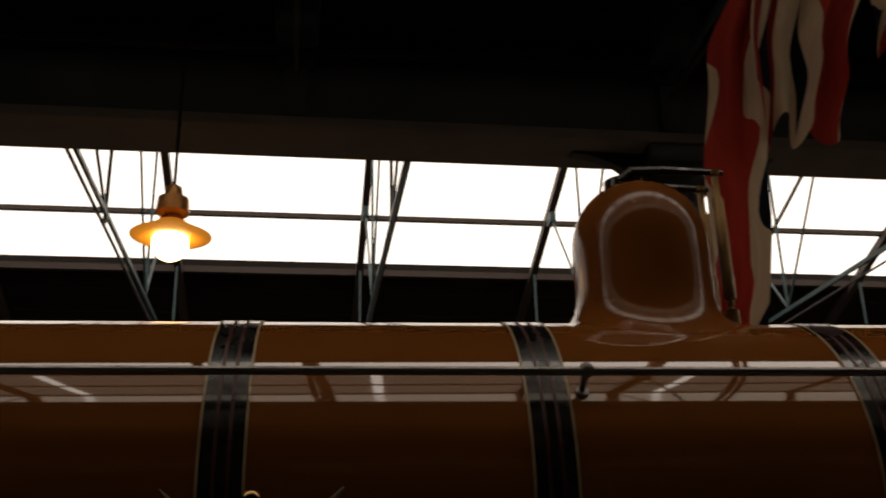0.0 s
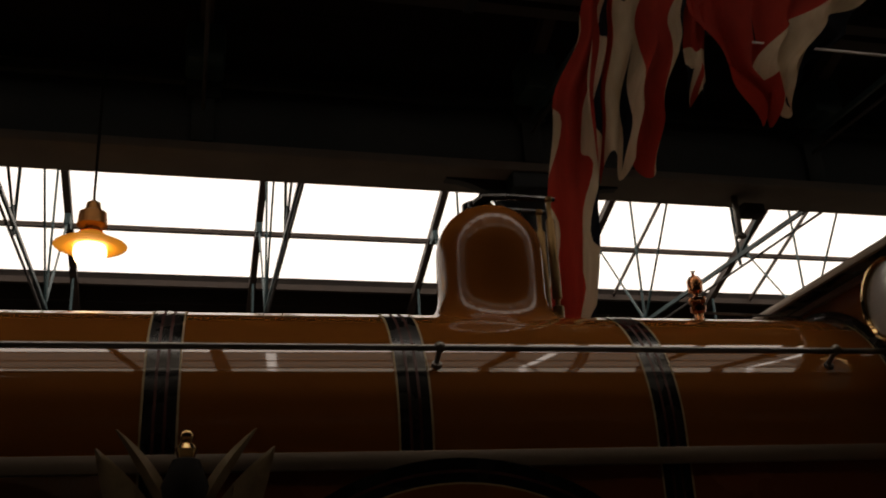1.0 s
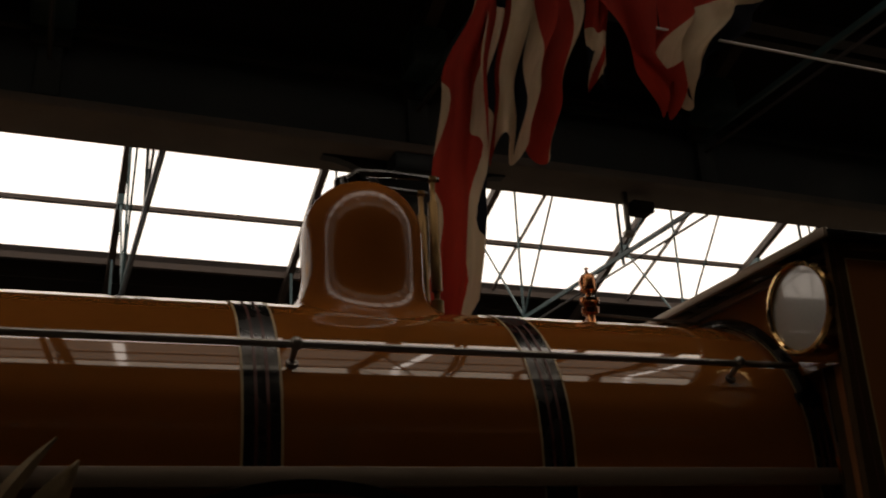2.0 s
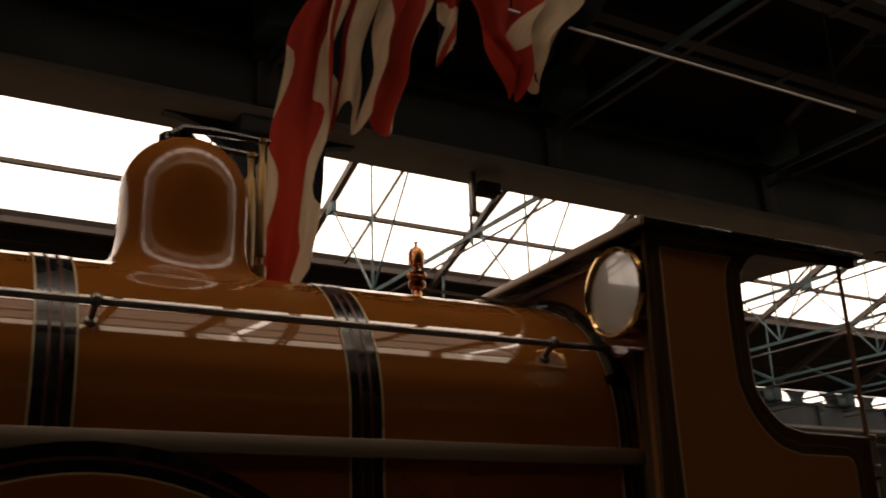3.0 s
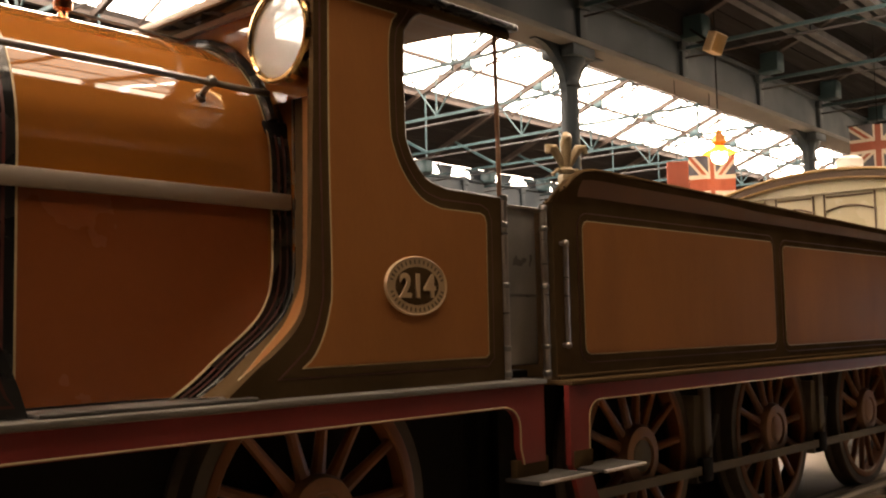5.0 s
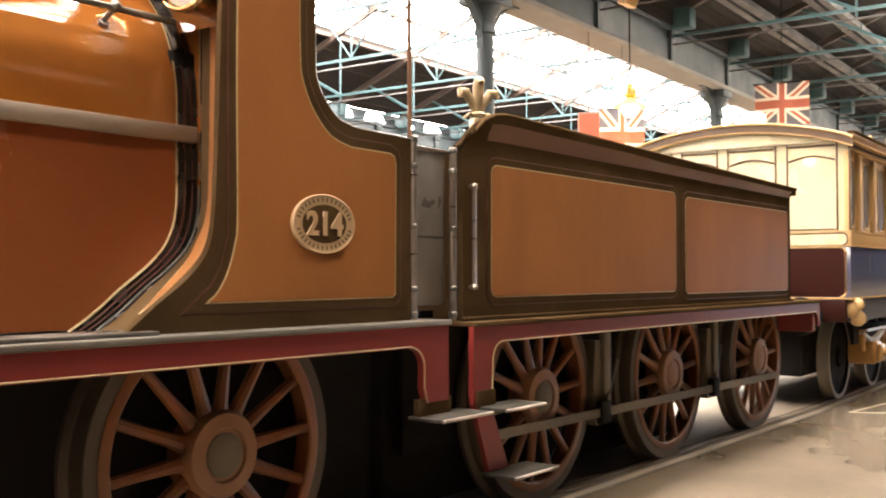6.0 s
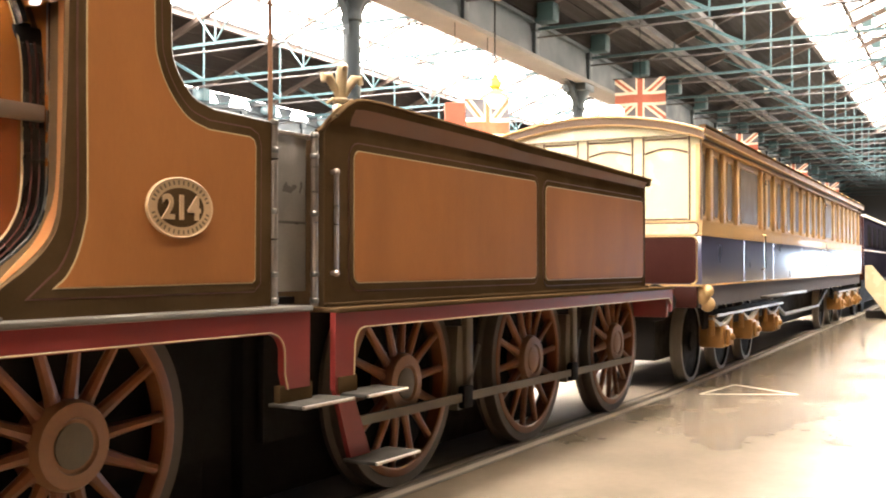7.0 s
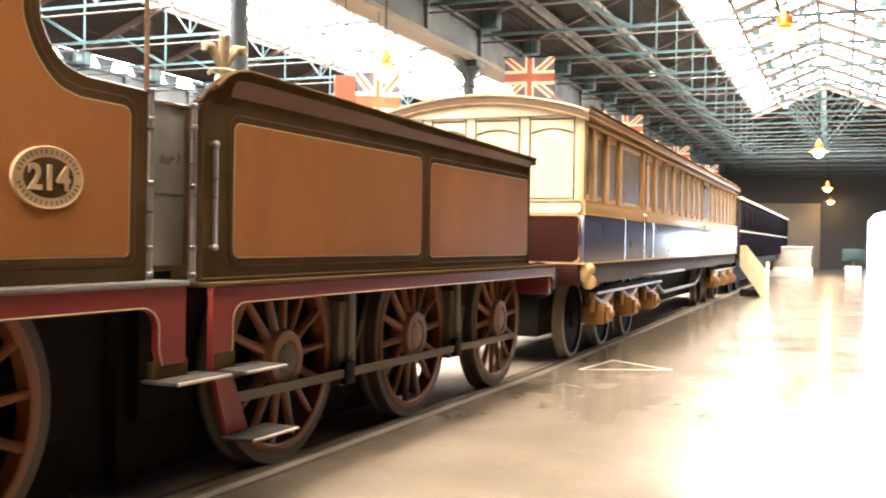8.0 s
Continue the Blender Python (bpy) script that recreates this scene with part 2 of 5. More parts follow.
# coach plum with the doorway's blue reflection put into the base colour
PLUM_BLUE_GLARE = mat("plum_coach_side_with_blue_glare", (0.058, 0.061, 0.125), 0.3, vary=0.25, scale=2, bump=0.006, coat=1.0, coat_ior=2.2, rvary=0.05)
NAVY = mat("dark_navy_carriage_paint", (0.016, 0.015, 0.024), 0.7, vary=0.3, scale=2, bump=0.01)
DIM_GLASS = mat("unlit_carriage_glass", (0.012, 0.012, 0.014), 0.3, vary=0.2, scale=3, bump=0.0)
ROOFWHITE = mat("white_coach_roof_canvas", (0.60, 0.56, 0.49), 0.6, vary=0.08, scale=3, bump=0.08)
BOXBRASS = mat("ochre_axlebox_paint", (0.32, 0.16, 0.045), 0.4, metal=0.2, vary=0.25, scale=10, bump=0.08)
WHEELWHITE = mat("pale_wheel_rim_paint", (0.32, 0.28, 0.23), 0.5, vary=0.2, scale=6, bump=0.04)
GILT = mat("pale_gilded_carving", (0.30, 0.215, 0.115), 0.5, metal=0.15, vary=0.3, scale=14, bump=0.15)
REDBOARD = mat("faded_red_banner", (0.33, 0.075, 0.04), 0.7, vary=0.2, scale=3, bump=0.05)
WHITEBOX = mat("white_painted_board", (0.62, 0.60, 0.57), 0.5, vary=0.08, scale=2, bump=0.03)
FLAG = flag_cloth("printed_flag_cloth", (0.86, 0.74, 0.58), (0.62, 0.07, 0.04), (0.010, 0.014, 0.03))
# the same crosses in paler colours, for the far small flags
FLAG_PALE = flag_cloth("pale_flag_cloth", (0.70, 0.62, 0.52), (0.40, 0.13, 0.085), (0.13, 0.13, 0.15))
# washed-out backlight is put into these lifted flag colours
FLAG_BACKLIT = flag_cloth("backlit_flag_cloth", (0.78, 0.72, 0.64), (0.52, 0.17, 0.11), (0.15, 0.16, 0.21))
STRIP = mat("dull_grey_steel_strip", (0.30, 0.235, 0.18), 0.42, metal=0.35, vary=0.12, scale=3, bump=0.02, stretch=(0.3, 1, 4), rvary=0.05)
PLATE_INK = mat("dark_bronze_lettering", (0.13, 0.085, 0.04), 0.5, vary=0.1, bump=0.0)
BULB = glow("lamp_bulb", (1.0, 0.72, 0.34), 60.0)
DOORPLATE = mat("bright_grey_sheet_iron", (0.25, 0.228, 0.205), 0.33, metal=0.35, vary=0.3, scale=2.5, bump=0.03, spots=((0.08, 0.07, 0.06), 0.6, 3))
PILLAR = mat("brown_copper_pillar", (0.30, 0.15, 0.085), 0.4, metal=0.35, vary=0.15, bump=0.02)
PLATEEDGE = mat("worn_pale_steel_plate", (0.095, 0.085, 0.07), 0.45, metal=0.2, vary=0.3, scale=4, bump=0.05, spots=((0.12, 0.10, 0.085), 0.6, 3))
BALANCE = mat("tarnished_brass", (0.24, 0.145, 0.06), 0.4, metal=0.9, vary=0.2, scale=8, bump=0.03)
SHADE = mat("copper_lamp_shade", (0.55, 0.24, 0.07), 0.35, metal=0.6, vary=0.2, scale=10, bump=0.05)
STEPPLATE = mat("dark_worn_step_iron", (0.038, 0.034, 0.03), 0.55, vary=0.3, scale=6, bump=0.06)
SHADE_LIT = glow("amber_glass_shade", (1.0, 0.40, 0.04), 3.0)
GLASSY_BLUE = mat("dull_plum_blue_coach_side", (0.05, 0.045, 0.06), 0.85, vary=0.15, scale=2, bump=0.01, coat=0.0, rvary=0.05)
PLUM_BLUE_GLARE.node_tree.nodes["Principled BSDF"].inputs["Coat Roughness"].default_value = 0.16
# matt, dusty surfaces have little gloss
for dusty, gloss in ((SOOT, 0.12), (BOARDS, 0.1), (RAFTER, 0.25), (GIRDER, 0.3), (TRUNKING, 0.25), (SOFFIT, 0.2), (OLIVE, 0.0), (COPING, 0.2), (GLASS_DARK, 0.04), (OCHRE_DULL, 0.04), (NAVY, 0.0), (DIM_GLASS, 0.0), (CHOC, 0.1), (CONCRETE, 0.06), (OCHRE, 0.0), (DOME_PAINT, 0.0), (CLARET, 0.1), (STEPPLATE, 0.0), (TEAL, 0.25), (TEAK, 0.2), (GOLDEN, 0.2), (CLARET, 0.3), (RED, 0.25)):
    dusty.node_tree.nodes["Principled BSDF"].inputs["Specular IOR Level"].default_value = gloss


# ---------------------------------------------------------------- building helpers
def mesh_from(bm, name, material, smooth=35):
    me = bpy.data.meshes.new(name)
    bmesh.ops.recalc_face_normals(bm, faces=bm.faces)
    bm.to_mesh(me)
    bm.free()
    me.materials.append(material)
    if smooth:
        me.polygons.foreach_set("use_smooth", [True] * len(me.polygons))
        me.set_sharp_from_angle(angle=radians(smooth))
    return me


def part(name, bm, material, parent, label="", smooth=35):
    ob = new(name, bm if isinstance(bm, bpy.types.Mesh) else mesh_from(bm, name, material, smooth))
    ob.parent = parent
    if label:
        ob["label"] = label
    return ob


def thing(name, label, category, m=None, group="", kind=""):
    ob = new(name)
    ob.empty_display_size = 0.2
    if m is not None:
        ob.matrix_world = m
    return tagged(ob, label, category, group, kind)


def solid(name, bm, material, label, category, m=None, group="", kind="", smooth=35):
    ob = new(name, mesh_from(bm, name, material, smooth))
    if m is not None:
        ob.matrix_world = m
    return tagged(ob, label, category, group, kind)


def B():
    return bmesh.new()


def box(bm, x0, x1, y0, y1, z0, z1, bev=0.0):
    r = bmesh.ops.create_cube(bm, size=1, matrix=Matrix.LocRotScale(((x0 + x1) / 2, (y0 + y1) / 2, (z0 + z1) / 2), None, (abs(x1 - x0), abs(y1 - y0), abs(z1 - z0))))
    if bev:
        edges = list({e for v in r["verts"] for e in v.link_edges})
        bmesh.ops.bevel(bm, geom=edges, offset=bev, segments=2, affect="EDGES", profile=0.5)
    return bm


def bar(bm, a, b, w, h=None):
    """A straight bar of rectangular section from a to b."""
    a, b = Vector(a), Vector(b)
    d = b - a
    m = Matrix.Translation((a + b) / 2) @ d.to_track_quat("Z", "Y").to_matrix().to_4x4() @ Matrix.Diagonal((w, h or w, d.length, 1))
    bmesh.ops.create_cube(bm, size=1, matrix=m)
    return bm


def rod(bm, a, b, r, seg=10, r2=None):
    a, b = Vector(a), Vector(b)
    d = b - a
    m = Matrix.Translation((a + b) / 2) @ d.to_track_quat("Z", "Y").to_matrix().to_4x4()
    bmesh.ops.create_cone(bm, cap_ends=True, segments=seg, radius1=r, radius2=r if r2 is None else r2, depth=d.length, matrix=m)
    return bm


def ball(bm, c, r, seg=12, scale=(1, 1, 1)):
    bmesh.ops.create_uvsphere(bm, u_segments=seg, v_segments=max(6, seg // 2 + 2), radius=r, matrix=Matrix.LocRotScale(c, None, scale))
    return bm


def turned(bm, profile, m=None, seg=32, arc=360.0, cap=False):
    """Turns a list of (radius, height) about z."""
    m = m or Matrix()
    rows = []
    steps = seg if arc >= 360 else seg + 1
    for r, z in profile:
        rows.append([bm.verts.new(m @ Vector((r * math.cos(radians(arc * i / seg)), r * math.sin(radians(arc * i / seg)), z))) for i in range(steps)])
    for a, b in zip(rows, rows[1:]):
        for i in range(seg):
            j = (i + 1) % steps
            bm.faces.new((a[i], a[j], b[j], b[i]))
    if cap:
        bm.faces.new(rows[0])
        bm.faces.new(rows[-1])
    bmesh.ops.remove_doubles(bm, verts=bm.verts, dist=1e-5)
    return bm


def prism(bm, outline, lo, hi, axis="y"):
    """A plate of the given outline, from lo to hi along an axis. The outline is (x, z), (y, z) or (x, y)."""
    def put(p, q):
        return {"y": (p[0], q, p[1]), "x": (q, p[0], p[1]), "z": (p[0], p[1], q)}[axis]
    a = [bm.verts.new(put(p, lo)) for p in outline]
    b = [bm.verts.new(put(p, hi)) for p in outline]
    bm.faces.new(a)
    bm.faces.new(b[::-1])
    n = len(a)
    for i in range(n):
        bm.faces.new((a[i], b[i], b[(i + 1) % n], a[(i + 1) % n]))
    return bm


def grown(outline, d):
    """The outline moved outwards by d (inwards if negative)."""
    n = len(outline)
    turn = sum(outline[i][0] * outline[(i + 1) % n][1] - outline[(i + 1) % n][0] * outline[i][1] for i in range(n))
    s = 1 if turn > 0 else -1
    res = []
    for i in range(n):
        p, c, q = Vector(outline[i - 1]), Vector(outline[i]), Vector(outline[(i + 1) % n])
        e1, e2 = (c - p).normalized(), (q - c).normalized()
        n1, n2 = Vector((e1.y, -e1.x)) * s, Vector((e2.y, -e2.x)) * s
        b = (n1 + n2)
        if b.length < 1e-6:
            b = n1
        b.normalize()
        k = d / max(0.35, b.dot(n1))
        res.append(tuple(c + b * k))
    return res


def rounded(x0, x1, z0, z1, r, seg=5):
    pts = []
    for cx, cz, a in ((x1 - r, z0 + r, -90), (x1 - r, z1 - r, 0), (x0 + r, z1 - r, 90), (x0 + r, z0 + r, 180)):
        for i in range(seg + 1):
            t = radians(a + 90 * i / seg)
            pts.append((cx + r * math.cos(t), cz + r * math.sin(t)))
    return pts


def curved(points, n=5):
    """A smooth line through the given (x, z) points, with n steps from one to the next."""
    p = [Vector(q) for q in points]
    p = [p[0] * 2 - p[1]] + p + [p[-1] * 2 - p[-2]]
    out = []
    for a, b, c, d in zip(p, p[1:], p[2:], p[3:]):
        for i in range(n):
            t = i / n
            q = 0.5 * (2 * b + (c - a) * t + (2 * a - 5 * b + 4 * c - d) * t * t + (3 * b - a - 3 * c + d) * t ** 3)
            out.append((q.x, q.y))
    return out + [(p[-2].x, p[-2].y)]


def sweep(bm, points, r, seg=8):
    """A tube along a line of points."""
    pts = [Vector(p) for p in points]
    rings = []
    for i, p in enumerate(pts):
        d = (pts[min(i + 1, len(pts) - 1)] - pts[max(i - 1, 0)]).normalized()
        q = d.to_track_quat("Z", "Y")
        rad = r[i] if isinstance(r, (list, tuple)) else r
        rings.append([bm.verts.new(p + q @ Vector((rad * math.cos(2 * math.pi * k / seg), rad * math.sin(2 * math.pi * k / seg), 0))) for k in range(seg)])
    for a, b in zip(rings, rings[1:]):
        for k in range(seg):
            bm.faces.new((a[k], a[(k + 1) % seg], b[(k + 1) % seg], b[k]))
    bm.faces.new(rings[0])
    bm.faces.new(rings[-1])
    return bm


def lined_panel(parent, outline, face, side, colour, name="panel", red=True, step=0.0012):
    """A painted panel with its cream line, red line and dark ground, on a plate at y = face; side is -1 towards -y."""
    layers = [(0.052, RED_LINE, "red_lining"), (0.045, OLIVE, "lining_ground")] if red else []
    layers += [(0.007, CREAM_LINE, "cream_lining"), (0.0, colour, name)]
    for i, (g, m, nm) in enumerate(layers):
        part(nm, prism(B(), grown(outline, g) if g else outline, face, face + side * step * (i + 1) * 1.6, "y"), m, parent, smooth=0)


def writing(name, text, size, m, material, parent, depth=0.004):
    cu = bpy.data.curves.new(name, "FONT")
    cu.body, cu.size, cu.extrude, cu.align_x, cu.align_y = text, size, depth, "CENTER", "CENTER"
    cu.offset = size * 0.028
    tmp = bpy.data.objects.new(name, cu)
    scene.collection.objects.link(tmp)
    me = bpy.data.meshes.new_from_object(tmp.evaluated_get(bpy.context.evaluated_depsgraph_get()))
    bpy.data.objects.remove(tmp)
    me.materials.clear()
    me.materials.append(material)
    ob = new(name, me)
    ob.parent = parent
    ob.matrix_local = m
    return ob


# ---------------------------------------------------------------- the hall
def floor_and_track():
    bm = B()
    box(bm, -22, 95, -19.5, 19.5, -0.3, -0.002)
    solid("floor", bm, CONCRETE, "polished pale concrete hall floor with stains", "floor", HALL, kind="structure")
    # the track bed, loco length straight, carriages beyond on a slight bend
    a = math.tan(radians(2.0))

    def strip(y0, y1, z0, z1, name, material, label, cat):
        bm2 = B()
        pts = [(-9, 0), (11.41, 0), (75, a * (75 - 11.41))]
        rows = []
        for x, dy in pts:
            rows.append([bm2.verts.new((x, y + dy, z)) for y, z in ((y0, z0), (y1, z0), (y1, z1), (y0, z1))])
        for p, q in zip(rows, rows[1:]):
            for k in range(4):
                bm2.faces.new((p[k], p[(k + 1) % 4], q[(k + 1) % 4], q[k]))
        bm2.faces.new(rows[0])
        bm2.faces.new(rows[-1])
        solid(name, bm2, material, label, cat, kind="structure", smooth=0)

    strip(-0.66, 0.66, -0.01, 0.003, "track_bed", BALLAST, "oil-stained concrete between the rails", "ground")
    strip(-0.80, -0.735, -0.02, 0.012, "rail", RAIL, "worn steel rail set into the concrete floor", "rail")
    strip(0.735, 0.80, -0.02, 0.012, "rail", RAIL, "worn steel rail set into the concrete floor", "rail")
    strip(-0.86, -0.80, -0.02, 0.0035, "rail_joint", JOINT, "dark oily joint beside the rail", "trim")
    strip(-0.735, -0.66, -0.02, 0.0025, "rail_joint", JOINT, "dark oily flangeway beside the rail", "trim")
    strip(-0.93, -0.86, -0.02, 0.006, "edging", EDGING, "pale edging strip along the track", "trim")
    strip(-0.955, -0.93, -0.02, 0.003, "rail_joint", JOINT, "dark joint along the edging strip", "trim")
    bm = B()
    tri = [(11.58, -1.18), (12.67, -1.3), (12.1, -2.14)]
    for p, q in zip(tri, tri[1:] + tri[:1]):
        bar(bm, (*p, 0.0), (*q, 0.0), 0.03, 0.004)
    solid("floor_marking", bm, CHALK, "thin white triangle painted on the concrete floor", "floor marking")


def roof_bay(name, ridge, half, glazed):
    top = EAVES + SLOPE * half
    u0, u1 = -22.0, 68.0
    bm = B()

    def slab(va, vb, ua, ub, th=0.12, lift=0.16):
        za, zb = top - SLOPE * abs(va - ridge), top - SLOPE * abs(vb - ridge)
        vs = []
        for u in (ua, ub):
            vs.append([bm.verts.new((u, v, z)) for v, z in ((va, za + lift), (vb, zb + lift), (vb, zb + lift + th), (va, za + lift + th))])
        for k in range(4):
            bm.faces.new((vs[0][k], vs[0][(k + 1) % 4], vs[1][(k + 1) % 4], vs[1][k]))
        bm.faces.new(vs[0])
        bm.faces.new(vs[1])

    for s in (1, -1):
        # boarding in strips, each a little apart from the next
        n = 9
        va, vb = ridge + s * glazed, ridge + s * half
        for i in range(n):
            p, q = va + (vb - va) * i / n, va + (vb - va) * (i + 0.985) / n
            slab(p, q, u0, u1, lift=0.16 + 0.012 * (i % 2))
        slab(ridge, ridge + s * glazed, u0, U0)
        # unseen boards added over the near south glazing, to cut light on the train
        if name == "middle" and s == -1:
            slab(ridge - 0.85, ridge - glazed, U0, 21.0, lift=0.02)
        slab(ridge, ridge + s * glazed, U1, u1)
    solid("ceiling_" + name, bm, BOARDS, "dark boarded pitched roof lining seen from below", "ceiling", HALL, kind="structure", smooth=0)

    if not glazed:
        return
    # glazing: purlins, bars, panes
    sk = thing("skylight_" + name, "long glazed roof ridge with dark bars and bright frosted panes", "skylight", HALL, kind="structure")
    def at(v):
        return top - SLOPE * abs(v - ridge)
    # purlins, as shares of the glazed slope: the north bay's ridge cell is narrow
    rows = (0.0, 0.22, 0.61, 1.0) if name == "north" else (0.0, 1 / 3, 2 / 3, 1.0)
    cells = len(rows) - 1
    step = 2.88
    us = []
    u = U0 + 0.66
    while u < U1:
        us.append(u)
        u += step / 2
    bar_w = 0.085 if name == "middle" else 0.035
    barmesh = mesh_from(bar(B(), (0, 0, 0), (0, glazed, -SLOPE * glazed), bar_w, 0.06), "glazing_bar", RAFTER, 0)
    barmesh_b = mesh_from(bar(B(), (0, 0, 0), (0, -glazed, -SLOPE * glazed), bar_w, 0.06), "glazing_bar", RAFTER, 0)
    for s in (1, -1):
        for k in range(cells + 1):
            v = ridge + s * glazed * rows[k]
            if k == 0 and s == -1:
                continue
            w = 0.10 if k in (0, cells) else 0.07
            part("purlin", bar(B(), (U0, v, at(v) + 0.10), (U1, v, at(v) + 0.10), 0.10, w), RAFTER, sk, smooth=0)
        for i, u in enumerate(us):
            if i % 2 == 1 and (u > 5 or name != "north"):
                o = part("glazing_bar", barmesh if s == 1 else barmesh_b, RAFTER, sk)
                o.location = (u, ridge, top + 0.12)
    pane_w = step - 0.1
    pm = {}
    for s, k in [(side, row) for side in (1, -1) for row in range(cells)]:
        pane_l = glazed * (rows[k + 1] - rows[k]) - 0.06
        glass = PANE
        # dimming tints on all middle-bay rows but the outer north one
        if name == "middle":
            glass = HALF_DIM_PANE if s == -1 else PANE if k == 2 else DIM_PANE
        bm = B()
        quad = [bm.verts.new(p) for p in ((-pane_w / 2, -pane_l / 2, s * SLOPE * pane_l / 2), (pane_w / 2, -pane_l / 2, s * SLOPE * pane_l / 2), (pane_w / 2, pane_l / 2, -s * SLOPE * pane_l / 2), (-pane_w / 2, pane_l / 2, -s * SLOPE * pane_l / 2))]
        bm.faces.new(quad)
        bmesh.ops.solidify(bm, geom=bm.faces[:], thickness=0.006)
        pm[s, k] = mesh_from(bm, "pane", glass, 0)
    for s in (1, -1):
        for i in range(0, len(us) - 2, 2):
            for k in range(cells):
                # no panes where the added light-blocking boards lie
                if name == "middle" and s == -1 and k > 0 and us[i] < 21:
                    continue
                v = ridge + s * glazed * (rows[k] + rows[k + 1]) / 2
                o = part("pane", pm[s, k], PANE, sk)
                o.location = ((us[i] + us[i + 2]) / 2, v, at(v) + 0.15)
                o.visible_shadow = name == "middle" and not (s == 1 and k == 2)

    # trusses
    def truss():
        t = thing("roof_truss", "slender teal iron roof truss with tie bars and struts", "roof truss", HALL @ pose(0, ridge, EAVES - 0.35), group="trusses of the %s bay" % name)
        rise = SLOPE * half + 0.35
        for s in (1, -1):
            part("rafter", bar(B(), (0, s * half, 0.36), (0, 0, rise), 0.11, 0.13), RAFTER, t, smooth=0)
            q = half * 0.5
            hz = rise - SLOPE * q - 0.07
            part("hanger", rod(B(), (0, s * q, -0.12), (0, s * q, hz), 0.022, 6), TEAL, t)
            part("strut", bar(B(), (0, s * q, 0.0), (0, s * half * 0.76, rise - SLOPE * half * 0.76 - 0.08), 0.05 if s > 0 else 0.03, 0.06 if s > 0 else 0.03), TEAL, t, smooth=0)
            part("gusset", box(B(), -0.05, 0.05, s * half * 0.27 - 0.13, s * half * 0.27 + 0.13, rise - SLOPE * half * 0.27 - 0.22, rise - SLOPE * half * 0.27 - 0.04, 0.02), TEAL, t)
            part("diagonal", rod(B(), (0, s * half * 0.27, rise - SLOPE * half * 0.27 - 0.1), (0, 0, 0.02), 0.018, 6), TEAL, t)
            part("shoe", box(B(), -0.16, 0.16, s * (half - 0.42), s * (half - 0.02), 0.1, 0.46, 0.05), TEAL, t)
        part("tie_bar", bar(B(), (0, -half, 0.0), (0, half, 0.0), 0.035, 0.055), TEAL, t, smooth=0)
        part("tie_rod", rod(B(), (0.0, -half, -0.15), (0.0, half, -0.15), 0.018, 6), TRUNKING, t)
        part("king_rod", rod(B(), (0, 0, 0.0), (0, 0, rise), 0.02, 6), TEAL, t)
        return t

    first = truss()
    off = 6.3 if name == "north" else 8.2
    k0 = -int((off - U0) // step)
    u = off + k0 * step
    first.matrix_world = HALL @ pose(u, ridge, EAVES - 0.35)
    while u + step < 67:
        u += step
        copy_thing(first, HALL @ pose(u, ridge, EAVES - 0.35))


